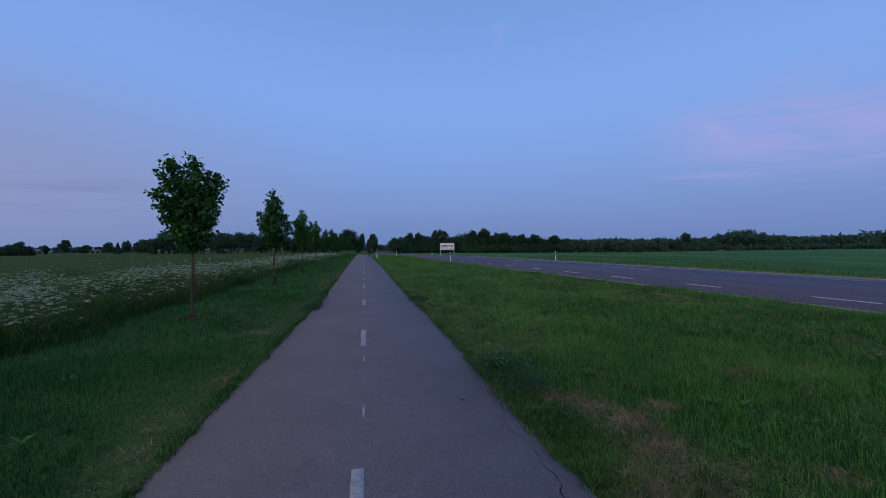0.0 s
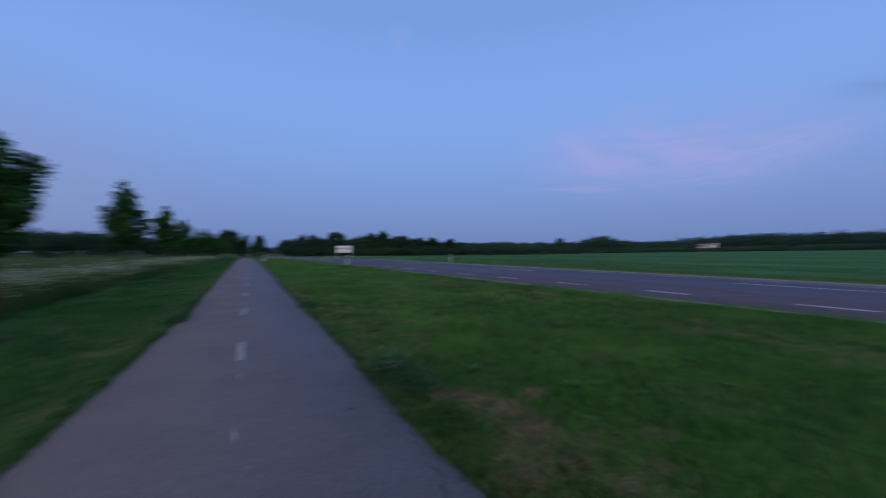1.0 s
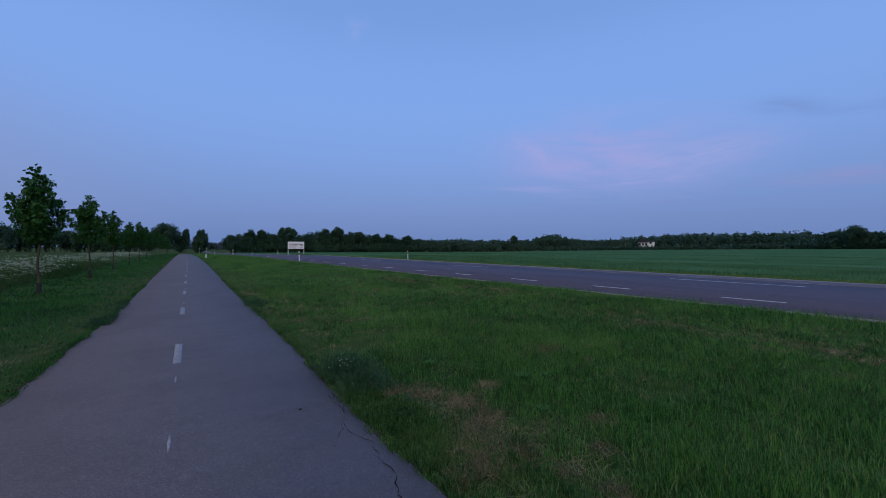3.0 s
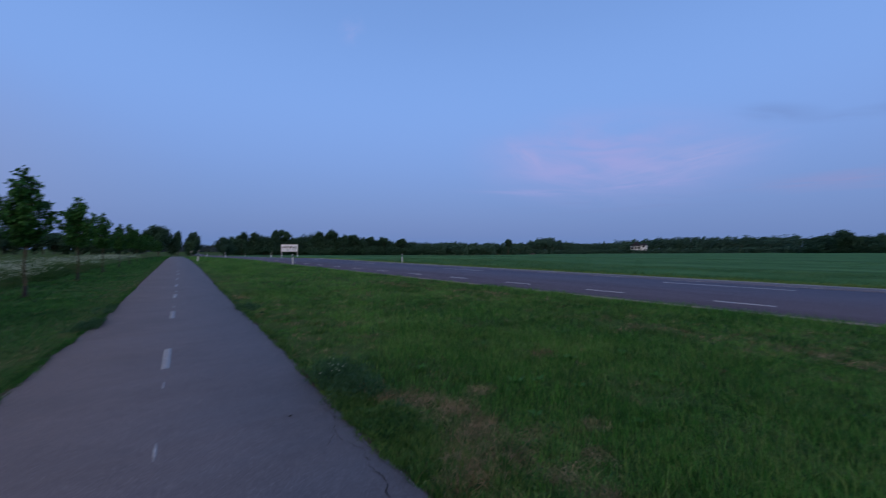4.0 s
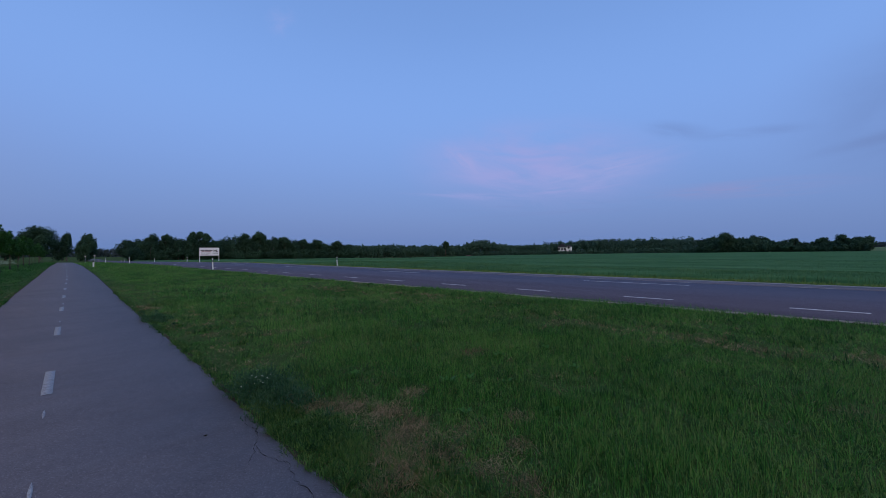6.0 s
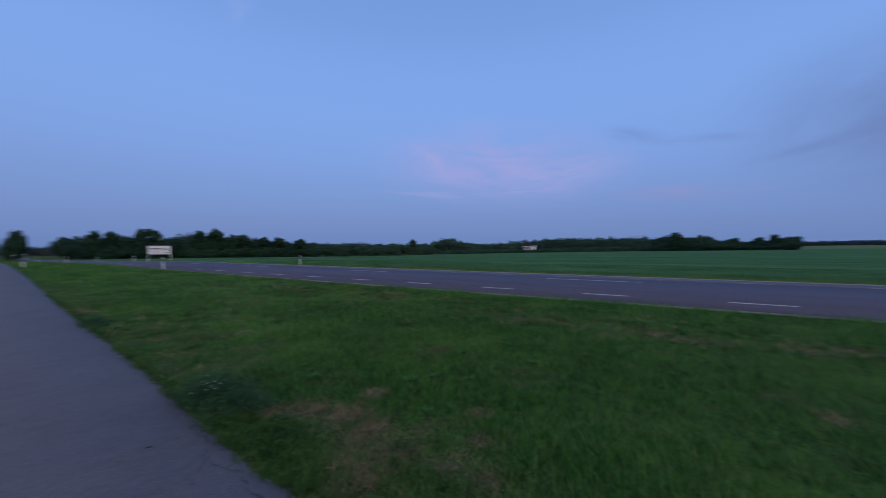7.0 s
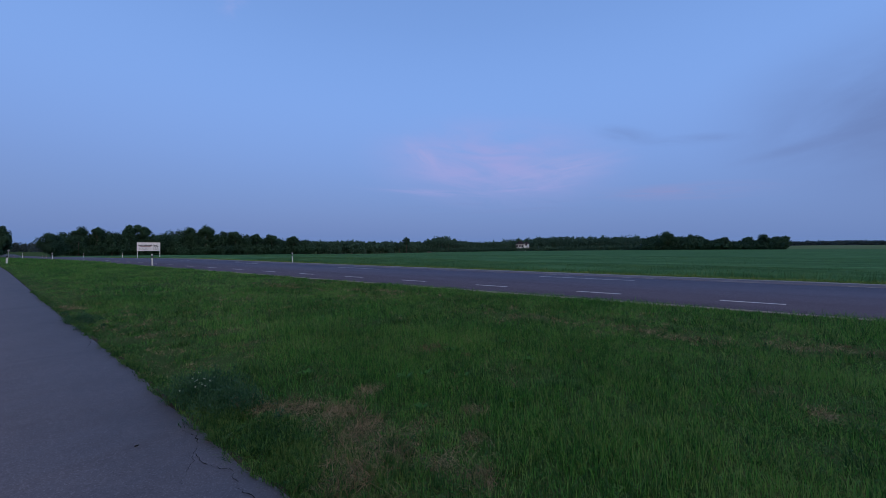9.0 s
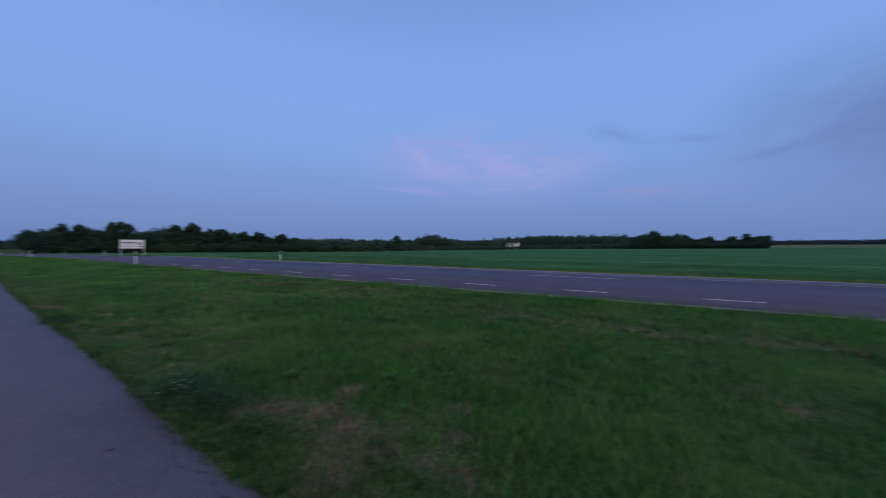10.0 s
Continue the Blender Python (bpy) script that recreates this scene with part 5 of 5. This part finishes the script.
def far_tree(b, d, h, w, label, mat=None, conifer=False, clear=0.12, cards=420, size=0.6, seed=1):
    """A tree of its own: tapered trunk, a few limbs and a lumpy crown."""
    r = np.random.default_rng(seed + 500)
    x, y = bearing(b, d)
    g = gz(x, y)
    tree = new("tree")
    tree.location = (x, y, g)
    p = Pile()
    k = 6
    pts = [(r.normal(0, 0.012 * h), r.normal(0, 0.012 * h), -0.3 + i * h * 0.74 / k) for i in range(k + 1)]
    v, f = tube(pts, [0.024 * h * (1 - 0.8 * i / k) for i in range(k + 1)], 6)
    p.add(v, f)
    for i in range(7):
        z0 = h * (clear + 0.06 + 0.55 * (0.85 - clear) * i / 7)
        a = i * 2.4
        v, f = tube([(0, 0, z0), (math.cos(a) * w * 0.15, math.sin(a) * w * 0.15, z0 + h * 0.05), (math.cos(a) * w * 0.28, math.sin(a) * w * 0.28, z0 + h * 0.08)], [0.009 * h, 0.006 * h, 0.002 * h], 4)
        p.add(v, f)
    mesh_part("trunk", p.mesh("trunk", M_TRUNK, True), tree)
    c = Pile()
    crown_cards(c, 0, 0, h * (1 + clear) / 2, w / 2, h * (1 - clear) / 2, cards * 7, size * 0.42, r, conifer)
    mesh_part("crown", c.mesh("crown", mat or M_WOODS), tree)
    tagged(tree, label, "tree")


far_tree(-37.4, 275, 7.2, 5.0, "slim leafy tree at the meadow's end", seed=2)
far_tree(-35.6, 280, 5.6, 3.6, "small leafy tree at the meadow's end", seed=3)
far_tree(-34.2, 275, 8.8, 5.6, "round-crowned tree standing alone in the meadow", clear=0.2, seed=4)
far_tree(-32.7, 278, 6.2, 6.6, "broad low bushy tree at the meadow's end", clear=0.05, seed=5)
far_tree(-30.7, 275, 8.4, 4.6, "airy leafy tree at the meadow's end", cards=260, seed=6)
far_tree(-29.85, 272, 7.3, 3.2, "dark pointed spruce at the meadow's end", M_PINES, True, seed=7)
far_tree(-29.1, 270, 9.0, 4.6, "slim birch-like tree at the wood's corner", clear=0.15, seed=8)
far_tree(-2.3, 208, 14.4, 13.0, "large spreading tree at the end of the path", clear=0.2, cards=1300, seed=9)
far_tree(-0.35, 212, 11.6, 3.6, "slim birch-like tree at the end of the path", clear=0.15, cards=420, seed=10)
far_tree(1.25, 192, 11.2, 5.8, "tall dark tree beside the path's end", M_PINES, clear=0.0, cards=900, seed=11)
far_tree(1.05, 194, 8.2, 7.4, "dense dark rounded tree beside the path's end", M_PINES, clear=0.0, cards=900, seed=34)
far_tree(-0.7, 222, 9.2, 9.0, "dark leafy tree at the end of the path", clear=0.0, cards=700, seed=12)
far_tree(4.8, 212, 10.2, 9.6, "dense round-crowned tree by the road", M_PINES, clear=0.0, cards=1500, size=0.55, seed=13)
far_tree(6.9, 224, 13.0, 7.5, "tall leafy tree over the wood's edge", clear=0.5, seed=14)
far_tree(8.3, 226, 13.3, 6.5, "tall leafy tree over the wood's edge", clear=0.5, seed=15)
far_tree(11.1, 226, 15.0, 6.0, "tall ragged pine over the wood", M_PINES, cards=420, clear=0.5, seed=16)
far_tree(12.3, 228, 15.3, 9.0, "tall broad tree over the wood", cards=600, clear=0.5, seed=17)
far_tree(17.2, 226, 14.6, 10.0, "tall broad tree over the wood", cards=700, clear=0.45, seed=18)
far_tree(18.9, 225, 16.0, 9.5, "tall broad dark tree over the wood", cards=800, clear=0.45, seed=19)
far_tree(20.9, 226, 12.6, 5.5, "slim dark tree at the wood's edge", M_PINES, clear=0.5, seed=20)
far_tree(22.2, 227, 13.4, 8.0, "tall leafy tree over the wood's edge", clear=0.5, seed=21)
far_tree(24.8, 230, 12.5, 7.5, "tall leafy tree over the wood's edge", clear=0.5, seed=22)
far_tree(26.8, 232, 12.2, 7.0, "tall leafy tree over the wood's edge", clear=0.5, seed=23)
far_tree(29.7, 238, 11.6, 8.0, "leafy tree over the wood's edge", clear=0.5, seed=24)
far_tree(46.4, 318, 15.0, 8.0, "lone pine with a bare stem and flat crown", M_WOODS, clear=0.45, cards=380, size=0.6, seed=25)
far_tree(43.0, 322, 12.0, 7.0, "round tree top at the forest edge", seed=26)
far_tree(84.35, 316, 15.0, 17.0, "large round-crowned tree in the copse", M_WOODS, clear=0.0, cards=1500, size=0.7, seed=27)
far_tree(86.9, 320, 11.8, 11.0, "broad leafy tree in the copse", M_PINES, clear=0.0, cards=900, size=0.7, seed=28)
far_tree(90.4, 320, 9.6, 6.0, "small leafy tree over the copse", clear=0.1, cards=500, seed=29)
far_tree(90.1, 311, 4.6, 9.6, "low rounded bush at the copse's foot", M_WOODS, clear=0.0, cards=600, seed=33)
far_tree(92.5, 330, 9.6, 8.0, "round-crowned tree behind the copse", M_PINES, clear=0.3, cards=800, seed=30)
far_tree(94.0, 320, 10.6, 9.0, "round-crowned tree at the copse's end", M_PINES, clear=0.15, cards=900, seed=31)
far_tree(95.3, 322, 9.4, 9.5, "round-crowned tree at the copse's end", M_PINES, clear=0.05, cards=1000, seed=32)

# ---- things along the road ----


def marker_post(x, y, h=1.05):
    g = gz(x, y)
    post = new("marker_post")
    post.matrix_basis = pose(x, y, g, rng.normal(0, 1.0), rng.normal(0, 1.2), rng.uniform(-10, 10))

    def slab(name, z0, z1, mat, label="", grow=0.0):
        bm = bmesh.new()
        box(bm, -0.048 - grow, 0.048 + grow, -0.03 - grow, 0.03 + grow, z0, z1, 0.010)
        part(name, bm, mat, post, label)

    slab("body", -0.15, h * 0.66, M_WHITE)
    slab("band", h * 0.66, h * 0.86, M_BLACK, "black band", 0.001)
    slab("cap", h * 0.86, h, M_WHITE, "white slanted cap")
    for s in (-1, 1):
        bm = bmesh.new()
        box(bm, -0.018, 0.018, s * 0.031 - 0.003, s * 0.031 + 0.003, h * 0.69, h * 0.83, 0.002)
        part("reflector", bm, M_STEEL, post, "small rectangular reflector")
    tagged(post, "white plastic roadside marker post with a black band", "marker post", "roadside marker posts")


def path_post(x, y, h=0.9):
    """A plain white marker beside the cycle path."""
    post = new("path_marker")
    post.matrix_basis = pose(x, y, gz(x, y), 0, 1, 8)
    bm = bmesh.new()
    box(bm, -0.065, 0.065, -0.04, 0.04, -0.1, h * 0.8, 0.015)
    part("body", bm, M_WHITE, post)
    bm = bmesh.new()
    box(bm, -0.067, 0.067, -0.042, 0.042, h * 0.8, h, 0.015)
    part("cap", bm, M_BLACK, post, "dark cap")
    tagged(post, "short white post with a dark cap beside the path", "marker post", "roadside marker posts")


for k, (x, y) in enumerate(((8.92, 37.0), (20.2, 35.3), (6.4, 73.6), (16.8, 90.0), (5.3, 108.0), (15.9, 125.0), (4.6, 142.0))):
    marker_post(x, y, 1.02)
path_post(1.82, 55.5, 0.68)


def billboard(x, y, yaw):
    """A white notice board on two posts."""
    W, H, Z0 = 3.2, 1.5, 1.32
    g = gz(x, y) - 0.05
    sign = new("billboard")
    sign.matrix_basis = pose(x, y, g, 0, 0, yaw)
    bm = bmesh.new()
    box(bm, -W / 2, W / 2, -0.02, 0.02, Z0, Z0 + H, 0.006)
    part("panel", bm, M_BOARD, sign)
    for s in (-1, 1):
        bm = bmesh.new()
        bmesh.ops.create_cone(bm, cap_ends=True, segments=12, radius1=0.06, radius2=0.06, depth=Z0 + H + 0.2, matrix=Matrix.Translation((s * (W / 2 - 0.06), 0.09, (Z0 + H) / 2 - 0.15)))
        part("leg", bm, M_WHITE, sign, "white-painted round leg")
    for z in (Z0 + 0.3, Z0 + H - 0.3):
        bm = bmesh.new()
        box(bm, -W / 2 + 0.03, W / 2 - 0.03, 0.021, 0.05, z - 0.03, z + 0.03, 0.004)
        part("rail", bm, M_STEEL, sign)
    for x0, x1, y0, y1 in ((-W / 2, W / 2, Z0 - 0.03, Z0), (-W / 2, W / 2, Z0 + H, Z0 + H + 0.03)):
        bm = bmesh.new()
        box(bm, x0, x1, -0.03, 0.03, y0, y1, 0.004)
        part("edge_strip", bm, M_STEEL, sign)

    def bar(x0, x1, z, h, mat):
        bm = bmesh.new()
        box(bm, x0, x1, -0.026, -0.0215, z - h / 2, z + h / 2)
        part("text_bar", bm, mat, sign)

    u = W / 46.0
    for row, z, h, mat, words in (("a", Z0 + H * 0.66, 0.15, M_INK, ((3.2, 11.5), (13.0, 21.5), (22.0, 29.6))), ("b", Z0 + H * 0.52, 0.10, M_REDINK, ((5.5, 11.5), (12.5, 27.5))),
                                  ("c", Z0 + H * 0.36, 0.05, M_STEEL, ((3.5, 9.0), (10.0, 17.5), (18.5, 27.0))), ("e", Z0 + H * 0.25, 0.05, M_STEEL, ((3.5, 8.0), (9.0, 13.5), (15.0, 24.0))), ("f", Z0 + H * 0.14, 0.05, M_STEEL, ((3.5, 11.0), (12.0, 20.5))), ("d", Z0 + H * 0.22, 0.07, M_INK, ((31.0, 43.5),))):
        for a, b in words:
            bar(-W / 2 + a * u, -W / 2 + b * u, z, h, mat)
    # the emblem as plain shapes
    for dx, dz, w, h, tilt in ((34.5, 0.60, 0.24, 0.24, 20), (38.6, 0.66, 0.34, 0.17, -30), (40.2, 0.50, 0.26, 0.22, 25), (36.8, 0.45, 0.18, 0.12, 0)):
        bm = bmesh.new()
        bmesh.ops.create_cone(bm, cap_ends=True, segments=14, radius1=0.5, radius2=0.5, depth=0.005,
                              matrix=Matrix.Translation((-W / 2 + dx * u, -0.0245, Z0 + H * dz)) @ Matrix.Rotation(radians(tilt), 4, "Y") @ Matrix.Diagonal((w, 1, h, 1)) @ Matrix.Rotation(radians(90), 4, "X"))
        part("emblem_shape", bm, M_INK, sign)
    bm = bmesh.new()
    box(bm, -W / 2 + 31.5 * u, -W / 2 + 32.1 * u, -0.026, -0.0215, Z0 + H * 0.35, Z0 + H * 0.85)
    part("emblem_shape", bm, M_STEEL, sign)
    tagged(sign, "white notice board on two white posts beside the road", "billboard")


billboard(18.5, 80.0, -13)


def road_sign(x, y, h, r, label):
    s = new("road_sign")
    s.matrix_basis = pose(x, y, gz(x, y), 0, 0, -5)
    bm = bmesh.new()
    bmesh.ops.create_cone(bm, cap_ends=True, segments=10, radius1=0.035, radius2=0.035, depth=h + 0.3, matrix=Matrix.Translation((0, 0.04, h / 2 - 0.15)))
    part("pole", bm, M_STEEL, s)
    bm = bmesh.new()
    bmesh.ops.create_cone(bm, cap_ends=True, segments=24, radius1=r, radius2=r, depth=0.02, matrix=Matrix.Translation((0, 0, h - r)) @ Matrix.Rotation(radians(90), 4, "X"))
    part("disc", bm, M_STEEL, s, "pale round plate")
    bm = bmesh.new()
    bmesh.ops.create_cone(bm, cap_ends=True, segments=24, radius1=r * 0.75, radius2=r * 0.75, depth=0.006, matrix=Matrix.Translation((0, -0.014, h - r)) @ Matrix.Rotation(radians(90), 4, "X"))
    part("face", bm, M_STEEL, s, "grey inner face")
    tagged(s, label, "road sign")


road_sign(3.4, 103, 1.7, 0.15, "round road sign on a steel pole by the path")
road_sign(2.2, 112, 1.6, 0.14, "small round road sign on a steel pole")


def barrier_post(x, y):
    b = new("bollard")
    b.matrix_basis = pose(x, y, gz(x, y))
    for z0, z1, m, n in ((-0.1, 0.25, M_STEEL, "base"), (0.25, 0.42, M_RED, "red_band"), (0.42, 0.62, M_STEEL, "top")):
        bm = bmesh.new()
        bmesh.ops.create_cone(bm, cap_ends=True, segments=12, radius1=0.07, radius2=0.065, depth=z1 - z0, matrix=Matrix.Translation((0, 0, (z0 + z1) / 2)))
        part(n, bm, m, b)
    tagged(b, "short grey bollard with a red band by the crossing", "bollard", "bollards at the crossing")


for x, y in ((8.6, 118), (9.4, 121), (4.6, 118), (6.2, 126)):
    barrier_post(x, y)


def house(b, d):
    """A white two-storey house with a dark hipped roof, half hidden by young pines."""
    x, y = bearing(b, d)
    h = new("house")
    h.matrix_basis = pose(x, y, gz(x, y), 0, 0, -b - 8)
    W, D, WALL, TOP = 7.4, 7.0, 6.5, 9.9

    def hip(bm, x0, x1, y0, y1, z0, z1, o=0.55):
        mx = (x1 - x0) * 0.5 - 1.0
        cy = (y0 + y1) / 2
        vs = [bm.verts.new(p) for p in ((x0 - o, y0 - o, z0), (x1 + o, y0 - o, z0), (x1 + o, y1 + o, z0), (x0 - o, y1 + o, z0), (x0 + mx, cy, z1), (x1 - mx, cy, z1))]
        for f in ((0, 1, 5, 4), (1, 2, 5), (2, 3, 4, 5), (3, 0, 4), (3, 2, 1, 0)):
            bm.faces.new([vs[i] for i in f])

    bm = bmesh.new()
    box(bm, -W / 2, W / 2, 0, D, -0.4, WALL)
    part("wall", bm, M_WALL, h)
    bm = bmesh.new()
    hip(bm, -W / 2, W / 2, 0, D, WALL, TOP)
    roof = part("roof", bm, M_ROOF, h, "dark brown hipped tile roof")
    bm = bmesh.new()
    box(bm, -1.9, -1.2, 4.4, 5.1, WALL + 1.2, TOP + 0.3)
    part("chimney", bm, M_ROOF, roof)
    bm = bmesh.new()
    box(bm, W / 2, W / 2 + 4.2, 0.6, D - 0.4, -0.4, WALL + 0.6)
    part("side_wing", bm, M_WALL, h)
    bm = bmesh.new()
    hip(bm, W / 2, W / 2 + 4.2, 0.6, D - 0.4, WALL + 0.6, WALL + 2.4, 0.45)
    part("wing_roof", bm, M_ROOF, h, "dark brown tile roof")
    for wx, wz, ww, wh in ((-2.5, 3.9, 1.9, 2.1), (0.0, 3.9, 1.5, 2.1), (2.4, 3.9, 1.9, 2.1), (-3.3, 1.0, 1.6, 1.9), (-0.6, 0.9, 2.2, 2.1), (2.6, 1.0, 1.6, 1.9)):
        win = new("window")
        win.parent = h
        bm = bmesh.new()
        box(bm, wx - ww / 2 - 0.08, wx + ww / 2 + 0.08, -0.06, 0.02, wz - 0.08, wz + wh + 0.08)
        part("frame", bm, M_WHITE, win)
        bm = bmesh.new()
        box(bm, wx - ww / 2, wx + ww / 2, -0.09, -0.05, wz, wz + wh)
        part("pane", bm, M_DARKGLASS, win, "dark window pane")
    bm = bmesh.new()
    bmesh.ops.create_cone(bm, cap_ends=True, segments=20, radius1=0.95, radius2=0.95, depth=0.12, matrix=Matrix.Translation((W / 2 + 2.0, 0.56, WALL - 0.3)) @ Matrix.Rotation(radians(90), 4, "X"))
    part("round_window", bm, M_DARKGLASS, h, "dark round window")
    tagged(h, "white two-storey house with a dark hipped roof among pines", "house")


house(64.35, 348)


def barn(b, d, w, hgt, label):
    x, y = bearing(b, d)
    h = new("barn")
    h.matrix_basis = pose(x, y, gz(x, y), 0, 0, -b + 10)
    bm = bmesh.new()
    box(bm, -w / 2, w / 2, 0, 12, -0.5, hgt)
    part("wall", bm, M_SHOULDER, h)
    bm = bmesh.new()
    v = [bm.verts.new(p) for p in ((-w / 2 - 0.4, -0.5, hgt), (w / 2 + 0.4, -0.5, hgt), (w / 2 + 0.4, 12.5, hgt), (-w / 2 - 0.4, 12.5, hgt), (-w / 2 - 0.4, 6, hgt + 2.0), (w / 2 + 0.4, 6, hgt + 2.0))]
    for f in ((0, 1, 5, 4), (2, 3, 4, 5), (1, 2, 5), (3, 0, 4), (3, 2, 1, 0)):
        bm.faces.new([v[i] for i in f])
    part("roof", bm, M_SLATE, h, "blue-grey sheet roof")
    for k in range(3):
        bm = bmesh.new()
        cx = -w / 2 + w * (k + 0.5) / 3
        box(bm, cx - 1.2, cx + 1.2, -0.05, 0.03, 0, 2.6)
        part("door", bm, M_ROOF, h, "dark barn door")
    tagged(h, label, "barn")


barn(-36.0, 560, 14, 2.6, "long pale farm building beyond the meadow")
barn(-32.0, 580, 14, 2.0, "low pale farm building beyond the meadow")

bm = bmesh.new()
bmesh.ops.create_icosphere(bm, subdivisions=3, radius=1.0)
for v in bm.verts:
    v.co = Vector((v.co.x * 3.6, v.co.y * 1.8, max(v.co.z, -0.2) * 1.1)) + Vector(rng.normal(0, 0.06, 3))
heap = part("earth_heap", bm, M_EARTH)
heap.location = (*bearing(50.1, 330), gz(*bearing(50.1, 330)))
tagged(heap, "low heap of reddish bare earth at the field's end", "earth heap")

mast = new("mast")
mast.location = (*bearing(62.2, 345), gz(*bearing(62.2, 345)))
bm = bmesh.new()
bmesh.ops.create_cone(bm, cap_ends=True, segments=10, radius1=0.13, radius2=0.09, depth=6.4, matrix=Matrix.Translation((0, 0, 2.7)))
part("pole", bm, M_STEEL, mast)
bm = bmesh.new()
box(bm, -0.5, 0.5, -0.06, 0.06, 5.5, 5.62, 0.02)
part("crossarm", bm, M_STEEL, mast)
tagged(mast, "pale power line pole in front of the forest", "pole")
